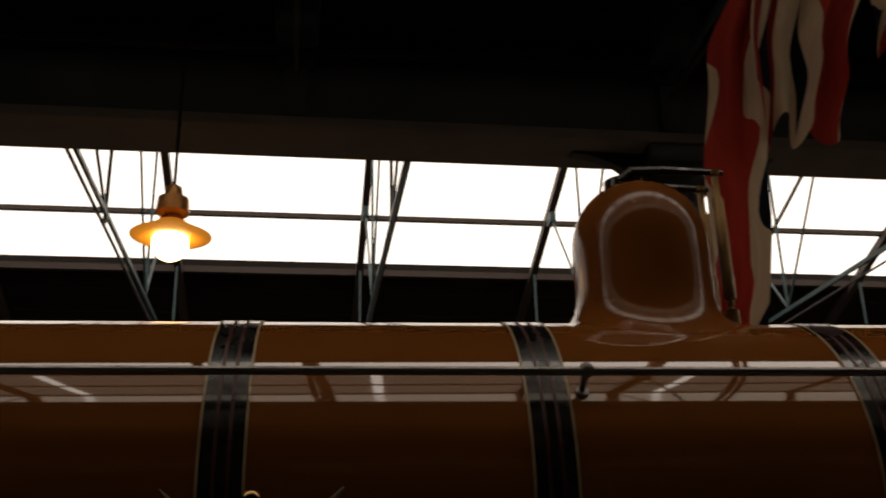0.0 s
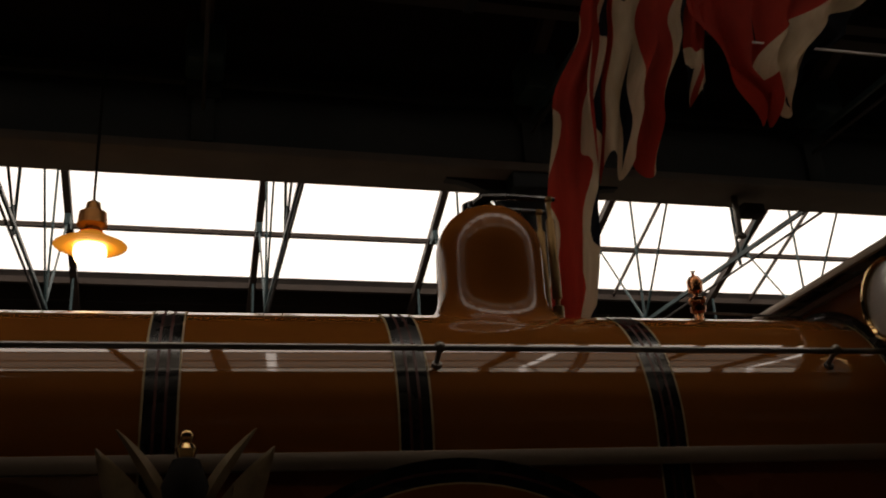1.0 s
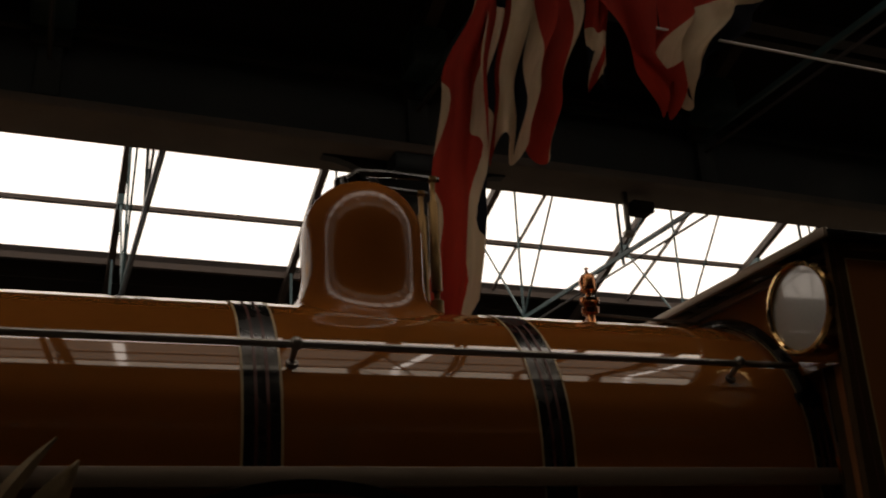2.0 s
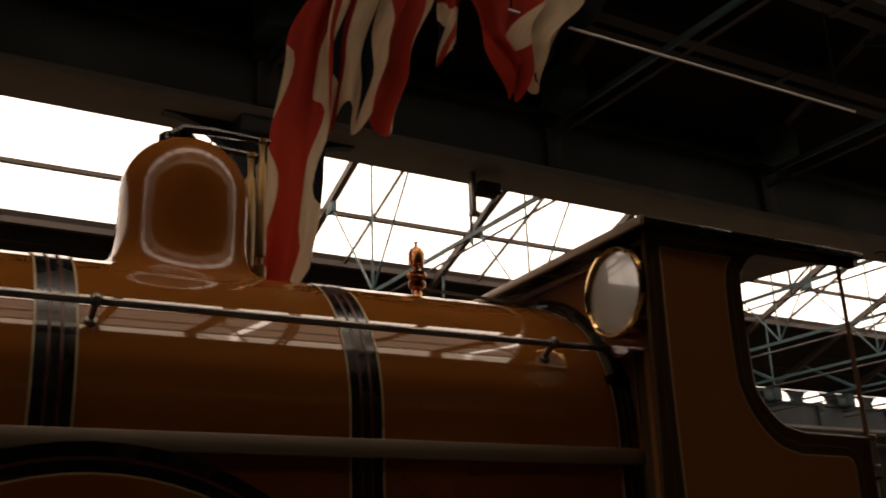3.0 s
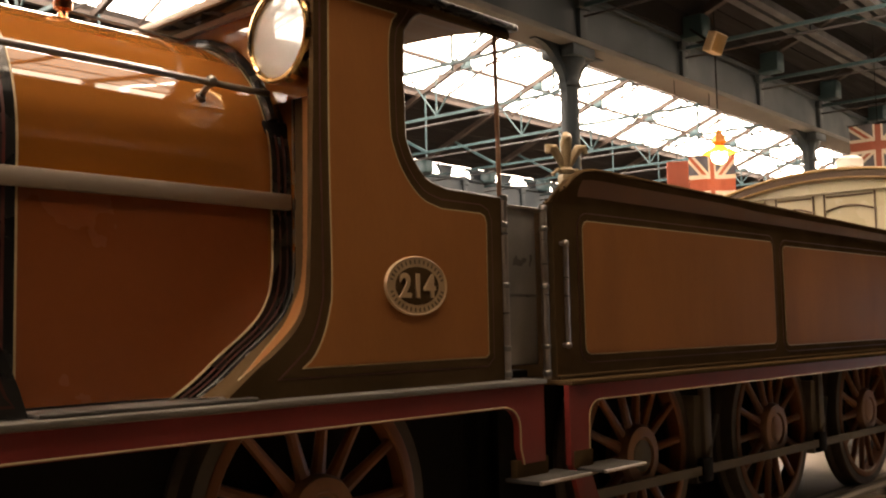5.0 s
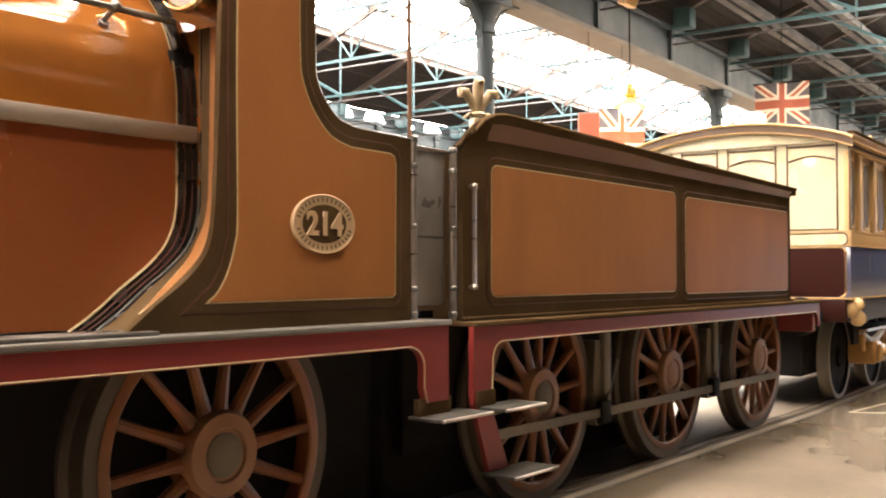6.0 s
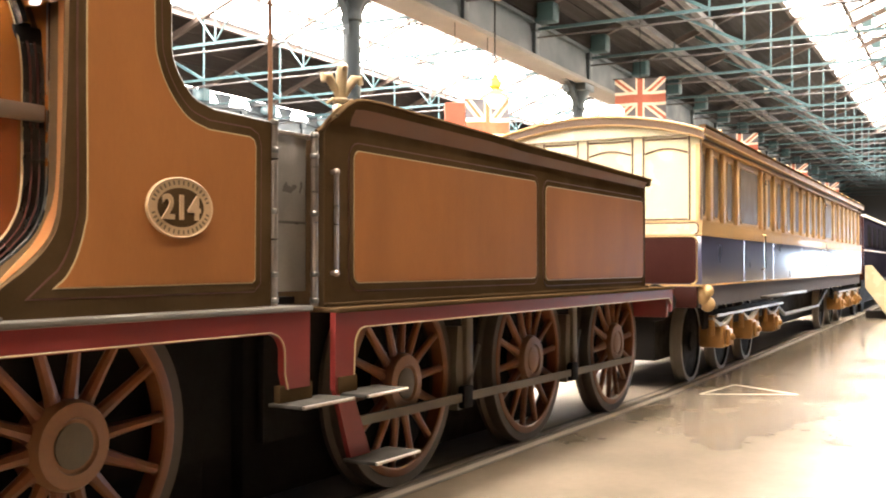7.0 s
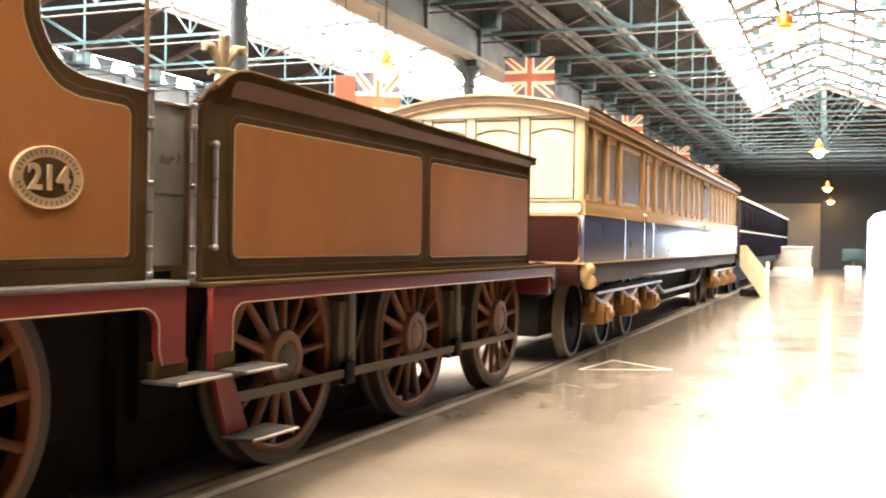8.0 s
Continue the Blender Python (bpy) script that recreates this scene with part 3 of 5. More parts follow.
def girder(name, v):
    g = thing("girder", "deep blue-grey riveted iron girder with stiffeners and dusty soffit", "girder", HALL @ pose(0, v, 0), group="roof girders")
    u0, u1 = -22, 68
    part("web", box(B(), u0, u1, -0.22, 0.22, 5.30, 5.84), GIRDER, g)
    part("bottom_flange", box(B(), u0, u1, -0.27, 0.27, 5.215, 5.30, 0.01), SOFFIT, g, "dusty pale underside flange")
    part("top_flange", box(B(), u0, u1, -0.29, 0.29, 5.84, 5.92, 0.01), GIRDER, g)
    if name == "far":
        mm = mesh_from(prism(B(), [(-0.26, 5.92), (0.26, 5.92), (0.2, 6.05), (0.3, 6.2), (0.5, 6.28), (-0.5, 6.28), (-0.3, 6.2), (-0.2, 6.05)], -0.05, 0.05, "y"), "clerestory_bracket", GIRDER, 0)
        for k in range(62):
            o = part("clerestory_bracket", mm, GIRDER, g)
            o.location = (-21.2 + 1.44 * k, 0, 0)
    else:
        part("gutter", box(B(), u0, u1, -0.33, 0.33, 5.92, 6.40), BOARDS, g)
    st = None
    u = 8.2 - 2.88 * 8
    while u < 67:
        if st is None:
            bm = B()
            box(bm, -0.09, 0.09, -0.275, 0.275, 5.30, 5.84, 0.01)
            box(bm, -0.14, 0.14, -0.30, 0.30, 5.70, 5.95, 0.02)
            st = mesh_from(bm, "stiffener", GIRDER)
        o = part("stiffener", st, GIRDER, g)
        o.location = (u, 0, 0)
        u += 2.88
    # columns
    c = thing("column", "dark blue-grey cast iron column with moulded capital", "column", HALL @ pose(0, v, 0), group="columns under the girders")
    part("shaft", turned(B(), [(0.15, 0.35), (0.14, 1.2), (0.12, 4.75)], seg=20), GIRDER, c)
    part("base", turned(B(), [(0, 0), (0.26, 0), (0.26, 0.18), (0.2, 0.24), (0.19, 0.32), (0.15, 0.36)], seg=20), GIRDER, c)
    part("capital", turned(B(), [(0.12, 4.68), (0.155, 4.70), (0.155, 4.74), (0.13, 4.78), (0.13, 4.86), (0.17, 4.95), (0.23, 5.02), (0.24, 5.06), (0, 5.06)], seg=20), GIRDER, c)
    part("abacus", box(B(), -0.27, 0.27, -0.26, 0.26, 5.06, 5.215, 0.02), GIRDER, c)
    for s in (-1, 1):
        br = B()
        pts = [(s * (0.82 - 0.70 * math.cos(radians(q))), 4.50 + 0.70 * math.sin(radians(q))) for q in range(0, 91, 10)] + [(s * 0.82, 5.215), (s * 0.1, 5.215), (s * 0.1, 4.5)]
        prism(br, pts, -0.05, 0.05, "y")
        part("bracket", br, GIRDER, c, smooth=0)
    first_u = 2.5 - 8.6 * 2
    c.matrix_world = HALL @ pose(first_u, v, 0)
    u = first_u + 8.6
    while u < 67:
        copy_thing(c, HALL @ pose(u, v, 0))
        u += 8.6


def walls():
    def wall(name, u0, u1, v0, v1, z1, material, label):
        solid(name, box(B(), u0, u1, v0, v1, 0, z1), material, label, "wall", HALL, kind="structure")
    wall("wall_west", -22.3, -22, -19.5, 19.5, 9.0, DARKWALL, "dark painted end wall of the hall")
    wall("wall_north", -22, 68, 19.2, 19.5, 5.9, DARKWALL, "dark painted long side wall of the hall")
    wall("wall_south", -22, 68, -19.5, -19.2, 7.0, DARKWALL, "dark painted long side wall of the hall")
    # the end wall with its great doorway
    bm = B()
    arch = [(-9.6, 0), (-9.6, 3.0), (-9.2, 3.5), (-8.4, 3.7), (-2.8, 3.7), (-2.0, 3.5), (-1.6, 3.0), (-1.6, 0)]
    outline = [(-19.5, 0)] + arch + [(19.5, 0), (19.5, 9.0), (-19.5, 9.0)]
    prism(bm, outline, 68.0, 68.35, "x")
    solid("wall_east", bm, DARKWALL, "dark slate-grey end wall with a bright doorway", "wall", HALL, kind="structure", smooth=0)
    solid("wall_panel", box(B(), 67.7, 67.96, 1.2, 9.5, 0, 4.15, 0.01), PLASTER, "pale grey boarded lower part of the end wall", "wall panel", HALL, kind="structure")
    solid("ground", box(B(), 68.36, 300, -60, 60, -0.3, -0.02), CONCRETE, "pale paved yard outside the doorway", "ground", HALL, kind="structure")
    # trunking under the near roof slope
    for v, h in ((5.97, 6.33), (5.1, 6.68)):
        t = thing("cable_trunking", "long dusty grey cable trunking under the roof slope", "trunking", HALL @ pose(0, v, h), group="roof trunking")
        for s in (-1, 1):
            part("channel", box(B(), -20, 67, s * 0.11 - 0.07, s * 0.11 + 0.07, -0.09, 0.03), TRUNKING, t)
        jm = mesh_from(box(B(), -0.04, 0.04, -0.2, 0.2, -0.1, 0.04), "joint_plate", GIRDER)
        u = -18.5
        while u < 66:
            o = part("joint_plate", jm, GIRDER, t)
            o.location = (u, 0, 0)
            u += 2.88


floor_and_track()
for bay in BAYS:
    roof_bay(*bay)
for gname, gv in (("north", 7.25), ("south", -5.35), ("far", 18.7)):
    girder(gname, gv)
walls()


# ---------------------------------------------------------------- wheels
def wheel(parent, x, y, z, r, spokes, width=0.13, name="wheel", rim=WHEEL, tyre=TYRE, hub_r=0.17, cap=HUBCAP, flip=False):
    """A spoked wheel facing -y (or +y, flipped), under the given thing."""
    m = pose(0, 0, 0, 90)
    w = part(name, turned(B(), [(r - 0.13, -0.075), (r - 0.072, -0.075), (r - 0.072, 0.016), (r - 0.08, 0.02), (r - 0.122, 0.02), (r - 0.13, 0.012), (r - 0.13, -0.075)], m, 48), rim, parent)
    w.location = (x, y, z)
    if flip:
        w.rotation_euler = (0, 0, math.pi)
    t = turned(B(), [(r - 0.075, -0.005), (r - 0.08, 0.012), (r - 0.008, 0.012), (r, 0.0), (r, -0.08), (r + 0.03, -0.105), (r + 0.03, -0.135), (r - 0.075, -0.135), (r - 0.075, -0.005)], pose(0, 0, 0, 90), 56)
    part("tyre", t, tyre, w, "dull dark steel tyre")
    part("hub", turned(B(), [(0, -0.1), (hub_r, -0.1), (hub_r, 0.03), (hub_r - 0.015, 0.055), (hub_r * 0.62, 0.06), (hub_r * 0.58, 0.045), (0, 0.045)], m, 28), HUBFACE if rim == WHEEL else rim, w)
    part("axle_end", turned(B(), [(hub_r * 0.5, 0.04), (hub_r * 0.5, 0.052), (hub_r * 0.46, 0.055), (0, 0.055)], m, 24), cap, w, "grey axle end")
    sp = B()
    a = Vector((0, 0, hub_r * 0.85))
    b = Vector((0, 0, r - 0.1))
    ring = []
    for p, wx, wy in ((a, 0.048, 0.035), (a.lerp(b, 0.14), 0.036, 0.03), (a.lerp(b, 0.5), 0.029, 0.025), (a.lerp(b, 0.88), 0.026, 0.025), (b, 0.036, 0.028)):
        ring.append([sp.verts.new(p + Vector((wx * math.cos(k * math.pi / 4), wy * math.sin(k * math.pi / 4) + 0.018, 0))) for k in range(8)])
    for p, q in zip(ring, ring[1:]):
        for k in range(8):
            sp.faces.new((p[k], p[(k + 1) % 8], q[(k + 1) % 8], q[k]))
    me = mesh_from(sp, "spoke", rim)
    for i in range(spokes):
        o = part("spoke", me, rim, w)
        o.rotation_euler = (0, 2 * math.pi * (i + 0.3) / spokes, 0)
    return w


# ---------------------------------------------------------------- the locomotive
BZ, BR = 2.235, 0.72      # boiler axis height and cladding radius


def boiler_y(z):
    return -math.sqrt(max(0, BR * BR - (z - BZ) ** 2))


def locomotive():
    L = thing("steam_locomotive", "ochre-brown vintage steam locomotive with dark lined bands and brass fittings", "locomotive")
    along = pose(0, 0, BZ, 0, 90, 0)
    part("boiler_barrel", turned(B(), [(0, -3.3), (BR, -3.3), (BR, 1.72)], along, 96), OCHRE, L, "glossy ochre boiler cladding")
    # firebox casing: round top, flat sides
    sec = [(BR * math.sin(radians(a)), BZ + BR * math.cos(radians(a))) for a in range(-90, 91, 4)]
    sec = [(-BR, 1.27)] + sec + [(BR, 1.27)]
    bm = prism(B(), sec, 1.72, 3.14, "x")
    part("firebox_casing", bm, OCHRE, L, "glossy ochre firebox cladding")
    part("firebox_side_sheet", box(B(), 1.86, 3.0, -BR - 0.004, -BR + 0.02, 1.275, 2.085), CLARET, L, "red-brown lower firebox side sheet")
    part("lower_side_sheet", box(B(), -0.4, 1.72, -BR, -BR + 0.03, 1.27, 2.12), CLARET, L)
    part("lower_side_sheet", box(B(), -0.4, 1.72, BR - 0.03, BR, 1.27, 2.12), CLARET, L)
    part("cladding_strip", box(B(), -3.2, 3.115, -BR - 0.032, -BR + 0.01, 2.08, 2.152, 0.004), STRIP, L, "dull steel strip along the boiler side")

    def band(x, w, down):
        """A dark band round the boiler with two red lines and cream edges."""
        def hoop(x0, x1, lift):
            bm = B()
            arc = [(BR + lift) * Vector((math.sin(radians(a)), math.cos(radians(a)))) for a in range(-92, 93, 4)] if down else [(BR + lift) * Vector((math.sin(radians(a)), math.cos(radians(a)))) for a in range(-180, 181, 5)]
            line = [(p.x, BZ + p.y) for p in arc]
            if down:
                line = [(-(BR + lift), 1.27)] + line + [((BR + lift), 1.27)]
            prev = None
            for y, z in line:
                vs = (bm.verts.new((x0, y, z)), bm.verts.new((x1, y, z)))
                if prev:
                    bm.faces.new((prev[0], prev[1], vs[1], vs[0]))
                prev = vs
            return bm
        bo = part("boiler_band", hoop(x - w / 2, x + w / 2, 0.004), BLACK, L, "black boiler band with red and cream lining")
        for dx, lw, mm, nm in ((-w / 2 - 0.003, 0.009, CREAM_LINE, "cream_lining"), (w / 2 + 0.003, 0.009, CREAM_LINE, "cream_lining"), (-w * 0.16, 0.012, RED_LINE, "red_lining"), (w * 0.16, 0.012, RED_LINE, "red_lining")):
            part(nm, hoop(x + dx - lw / 2, x + dx + lw / 2, 0.0065), mm, bo)

    for x in (-2.6, -1.53, -0.455, 0.615):
        band(x, 0.14, False)
    band(1.79, 0.135, True)
    band(3.08, 0.115, True)

    # dome, flowing out of the boiler top
    bm = B()
    seg, cx, R0 = 64, 1.195, 0.292
    prof = []
    for i in range(7):
        s = i / 6
        prof.append((R0 + 0.16 * (1 - s) ** 2.2, 0.17 * s ** 2.2, 0.0 if i < 6 else 0.4))
    for z in (3.16, 3.24, 3.32):
        prof.append((R0, z, 1.0))
    for i in range(1, 13):
        a = radians(90 * i / 12)
        prof.append((R0 * math.cos(a) ** 0.9 if i < 12 else 0.0, 3.32 + 0.295 * math.sin(a), 1.0))
    rows = []
    for rho, h, b in prof:
        row = []
        for k in range(seg):
            ph = 2 * math.pi * k / seg
            sy = rho * math.sin(ph)
            surf = BZ + math.sqrt(BR * BR - sy * sy) - 0.004
            z = h if b == 1.0 else (surf + h) * (1 - b) + b * 3.1
            row.append(bm.verts.new((cx + rho * math.cos(ph), sy, z)))
        rows.append(row)
    for p, q in zip(rows, rows[1:]):
        for k in range(seg):
            bm.faces.new((p[k], p[(k + 1) % seg], q[(k + 1) % seg], q[k]))
    bmesh.ops.remove_doubles(bm, verts=bm.verts, dist=1e-4)
    dome = part("steam_dome", bm, DOME_PAINT, L, "tall polished ochre steam dome", smooth=60)
    for y in (-0.09, 0.09):
        part("safety_valve_arm", sweep(B(), [(1.10, y, 3.60), (1.16, y, 3.645), (1.30, y, 3.655), (1.57, y, 3.65)], [0.022, 0.024, 0.02, 0.014]), BLACK, dome)
        bal = part("spring_balance", turned(B(), [(0.012, 2.95), (0.03, 2.96), (0.03, 3.02), (0.014, 3.03), (0.014, 3.06), (0.026, 3.07), (0.026, 3.52), (0.014, 3.54), (0.014, 3.63), (0.024, 3.64), (0.024, 3.66), (0, 3.67)], pose(1.535, y, 0), 14), BALANCE, dome, "tarnished brass spring balance tube")
    part("valve_cover", turned(B(), [(0.09, 3.58), (0.09, 3.635), (0.05, 3.65), (0, 3.65)], pose(1.15, 0, 0), 20), BLACK, dome)

    wh = part("whistle", turned(B(), [(0.05, 2.94), (0.03, 2.97), (0.022, 3.02), (0.042, 3.03), (0.046, 3.06), (0.03, 3.075), (0.05, 3.09), (0.05, 3.11), (0.016, 3.125), (0.016, 3.14), (0.042, 3.15), (0.044, 3.215), (0.03, 3.24), (0.01, 3.25), (0.008, 3.27), (0.016, 3.275), (0, 3.282)], pose(2.39, 0, 0), 18), COPPER, L, "copper and brass steam whistle")
    part("whistle_rod", rod(B(), (2.40, 0, 3.03), (2.95, -0.12, 2.97), 0.008, 6), IRON, wh)

    hr = part("boiler_handrail", rod(B(), (-3.2, -0.73, 2.615), (3.0, -0.73, 2.605), 0.0155, 10), IRON, L, "long dull steel boiler handrail")
    for x in (-1.24, 0.735, 2.70):
        k = B()
        rod(k, (x, boiler_y(2.56), 2.56), (x, -0.73, 2.61), 0.011, 8, 0.014)
        ball(k, (x, -0.73, 2.612), 0.027)
        rod(k, (x, boiler_y(2.55) + 0.01, 2.545), (x, boiler_y(2.56) - 0.012, 2.56), 0.024, 10)
        part("handrail_knob", k, IRON, hr)

    # splashers over the driving wheels
    for cxw in (0.707, -1.6):
        def sector(r, r0=0.0):
            pts = [(cxw + r * math.cos(radians(a)), 0.99 + r * math.sin(radians(a))) for a in range(15, 166, 5)]
            return [(x, max(z, 1.26)) for x, z in pts]
        sp = part("splasher", prism(B(), sector(1.07), -1.1, -0.70, "y"), BLACK, L, "ochre wheel splasher with black lined edge")
        part("red_lining", prism(B(), [(x, max(z, 1.30)) for x, z in sector(1.025)], -1.1, -1.102, "y"), RED_LINE, sp, smooth=0)
        part("lining_ground", prism(B(), [(x, max(z, 1.31)) for x, z in sector(1.013)], -1.1, -1.104, "y"), BLACK, sp, smooth=0)
        part("cream_lining", prism(B(), [(x, max(z, 1.36)) for x, z in sector(0.975)], -1.1, -1.106, "y"), CREAM_LINE, sp, smooth=0)
        part("splasher_face", prism(B(), [(x, max(z, 1.367)) for x, z in sector(0.968)], -1.1, -1.108, "y"), OCHRE, sp, smooth=0)
        part("splasher", prism(B(), sector(1.07), 0.70, 1.1, "y"), BLACK, L)
        if cxw > 0:
            for i in range(9):
                a = radians(90 - 11 * (i - 4) - 2)
                bm = box(B(), -0.026, 0.026, -0.004, 0.004, -0.043, 0.043, 0.003)
                o = part("name_letter_bar", bm, CREAM_LINE, sp)
                o.matrix_local = pose(cxw + 0.81 * math.cos(a), -1.111, 0.99 + 0.81 * math.sin(a)) @ pose(0, 0, 0, 0, 90 - math.degrees(a), 0)
        for side in (-1, 1):
            wheel(L, cxw, side * 0.79, 0.99, 0.99, 20, name="driving_wheel", hub_r=0.2, flip=side > 0)
    for side in (-1, 1):
        wheel(L, 3.206, side * 0.79, 0.69, 0.69, 14, name="trailing_wheel", hub_r=0.2, flip=side > 0)
    part("inner_frame", box(B(), -3.3, 4.3, -0.66, -0.62, 0.45, 1.2), SOOT, L)
    part("inner_frame", box(B(), -3.3, 4.3, 0.62, 0.66, 0.45, 1.2), SOOT, L)
    # black box carried down near the floor, to make the shade under the engine
    part("ashpan_shade_block", box(B(), -0.5, 4.28, -0.58, 0.6, 0.08, 0.9, 0.05), SOOT, L)
    part("axle", rod(B(), (3.206, -0.74, 0.69), (3.206, 0.74, 0.69), 0.09, 16), SOOT, L)

    # running plate and valance
    part("running_plate", box(B(), -3.4, 4.37, -1.23, 1.23, 1.235, 1.262, 0.006), PLATEEDGE, L, "worn pale steel running plate")
    for s in (-1, 1):
        out = [(-3.4, 1.235), (-3.4, 1.13), (4.06, 1.13)]
        out += [(4.06 + 0.1 * math.sin(radians(a)), 1.03 + 0.1 * math.cos(radians(a))) for a in range(15, 91, 15)]
        out += [(4.16, 0.93), (4.185, 0.85), (4.37, 0.85), (4.37, 1.235)]
        part("valance", prism(B(), out, s * 1.17, s * 1.205, "y"), RED, L, "crimson valance with a fine cream line")
        line = [(x, -1.2085 if s < 0 else 1.2085, z) for x, z in out[1:-2]]
        line = [(x, y, z + 0.008) if i < 2 else (x + 0.008, y, z) for i, (x, y, z) in enumerate(line)]
        part("cream_lining", sweep(B(), line, 0.004, 6), CREAM_LINE, L)
    part("step_plate", box(B(), 4.12, 4.54, -1.36, -1.14, 0.765, 0.785, 0.005), STEPPLATE, L, "worn steel footstep")
    part("step_lip", rod(B(), (4.12, -1.362, 0.776), (4.54, -1.362, 0.776), 0.009, 8), STEEL, L, "bright worn step edge")
    part("step_back", box(B(), 4.14, 4.40, -1.20, -1.16, 0.78, 0.87, 0.004), OLIVE, L)
    part("sand_tread", box(B(), 1.75, 2.62, -1.16, -0.96, 1.262, 1.278, 0.004), GREYPLATE, L, "chequered steel tread plate")

    # cab
    window = curved([(3.78, 2.195), (3.66, 2.225), (3.58, 2.29), (3.525, 2.37), (3.505, 2.47), (3.505, 2.87), (3.53, 2.95), (3.6, 3.02), (3.72, 3.06)])
    side = curved([(2.965, 3.06), (2.95, 2.35), (2.935, 1.9), (2.915, 1.66), (2.865, 1.55), (2.77, 1.46), (2.66, 1.385), (2.56, 1.31), (2.50, 1.262)]) + [(4.19, 1.262), (4.19, 2.185)] + window
    for s in (-1, 1):
        cs = part("cab_side", prism(B(), side, s * 1.075, s * 1.1, "y"), OLIVE, L, "dark bordered cab side sheet with ochre panel")
        pan = curved([(3.045, 2.985), (3.04, 2.36), (3.048, 1.75), (3.035, 1.62), (2.995, 1.50), (2.945, 1.42), (2.895, 1.38)]) + [(4.04, 1.385), (4.058, 1.40), (4.062, 2.05), (4.05, 2.08), (4.02, 2.092)] + curved([(3.735, 2.095), (3.60, 2.135), (3.487, 2.238), (3.42, 2.36), (3.40, 2.47), (3.396, 2.8), (3.414, 2.93), (3.45, 2.985)])
        lined_panel(cs, pan, s * 1.1, s, OCHRE_DULL, "ochre_panel")
        edge = [(x, s * 1.09, z) for x, z in [(4.19, 2.185)] + window]
        part("edge_beading", sweep(B(), edge, 0.010, 8), GREYPLATE, cs, "dull steel beading round the cab opening")
    # sweep of painted sheet between firebox and cab side
    inner = curved([(3.14, 2.6), (3.14, 2.05), (3.135, 1.78), (3.09, 1.64), (3.0, 1.54), (2.85, 1.43), (2.73, 1.335), (2.62, 1.265)], 6)
    outer = curved([(2.954, 2.6), (2.942, 2.05), (2.925, 1.78), (2.905, 1.64), (2.85, 1.54), (2.75, 1.44), (2.63, 1.355), (2.505, 1.265)], 6)

    def swept(lo, hi, lift, upto=1.0):
        """A strip of the flowing sheet, from share lo to share hi of its width."""
        bm = B()
        prev = None
        n = len(inner) - 1
        for k, ((xi, zi), (xo, zo)) in enumerate(zip(inner, outer)):
            if k / n > upto:
                break
            vs = []
            for q in (lo(k / n), 0.5 * (lo(k / n) + hi(k / n)), hi(k / n)):
                bow = 0.03 * math.sin(math.pi * q)
                vs.append(bm.verts.new((xi + (xo - xi) * q + bow - lift, -0.735 - 0.355 * q - lift, zi + (zo - zi) * q + lift)))
            if prev:
                for i in (0, 1):
                    bm.faces.new((prev[i], prev[i + 1], vs[i + 1], vs[i]))
            prev = vs
        return bm

    def taper(a, b, q):
        return lambda t: a if t < 0.45 else a + (b - a) * min(1, (t - 0.45) / (q - 0.45))

    fr = part("cab_front_sweep", swept(lambda t: 0.0, lambda t: 1.0, 0.0), OLIVE, L, "dark curved sheet sweeping from firebox to cab side")
    part("cream_lining", swept(taper(0.17, 0.56, 0.9), taper(0.86, 0.58, 0.9), 0.003, 0.9), CREAM_LINE, fr)
    part("ochre_strip", swept(taper(0.21, 0.565, 0.88), taper(0.82, 0.575, 0.88), 0.005, 0.88), OCHRE_DULL, fr, "tapering ochre strip with cream edges")
    part("black_border", swept(lambda t: 0.0, lambda t: 0.11, 0.003), BLACK, fr)
    part("edge_beading", sweep(B(), [(x, -0.738, z) for x, z in inner], 0.008, 6), IRON, fr)
    # dark flowing border on the firebox side
    bm = B()
    prev = None
    for (x, z) in inner[6:]:
        vs = (bm.verts.new((x - 0.115, -BR - 0.009, z)), bm.verts.new((x, -BR - 0.009, z)))
        if prev:
            bm.faces.new((prev[0], prev[1], vs[1], vs[0]))
        prev = vs
    bo = part("flowing_border", bm, BLACK, L, "black flowing border with cream line", smooth=0)
    part("cream_lining", sweep(B(), [(x - 0.118, -BR - 0.008, z) for x, z in inner[6:]], 0.005, 6), CREAM_LINE, bo)
    part("red_lining", sweep(B(), [(x - 0.075, -BR - 0.008, z) for x, z in inner[6:]], 0.0045, 6), RED_LINE, bo)
    part("red_lining", sweep(B(), [(x - 0.035, -BR - 0.008, z) for x, z in inner[6:]], 0.0045, 6), RED_LINE, bo)

    # cab front with round spectacles
    cf = B()
    xf = 3.06
    for s in (-1, 1):
        cy, cz, rr_ = s * 0.879, 2.831, 0.188
        y0, y1, z0, z1 = cy - (0.206 if s < 0 else 0.429), cy + (0.429 if s < 0 else 0.206), 2.57, 3.06
        n = 40
        ca, rc = [], []
        for i in range(n):
            a = 2 * math.pi * i / n
            dy, dz = math.cos(a), math.sin(a)
            k = min((y1 - cy) / dy if dy > 1e-9 else 1e9, (y0 - cy) / dy if dy < -1e-9 else 1e9, (z1 - cz) / dz if dz > 1e-9 else 1e9, (z0 - cz) / dz if dz < -1e-9 else 1e9)
            ca.append(cf.verts.new((xf, cy + rr_ * dy, cz + rr_ * dz)))
            rc.append(cf.verts.new((xf, cy + k * dy, cz + k * dz)))
        for i in range(n):
            cf.faces.new((ca[i], ca[(i + 1) % n], rc[(i + 1) % n], rc[i]))
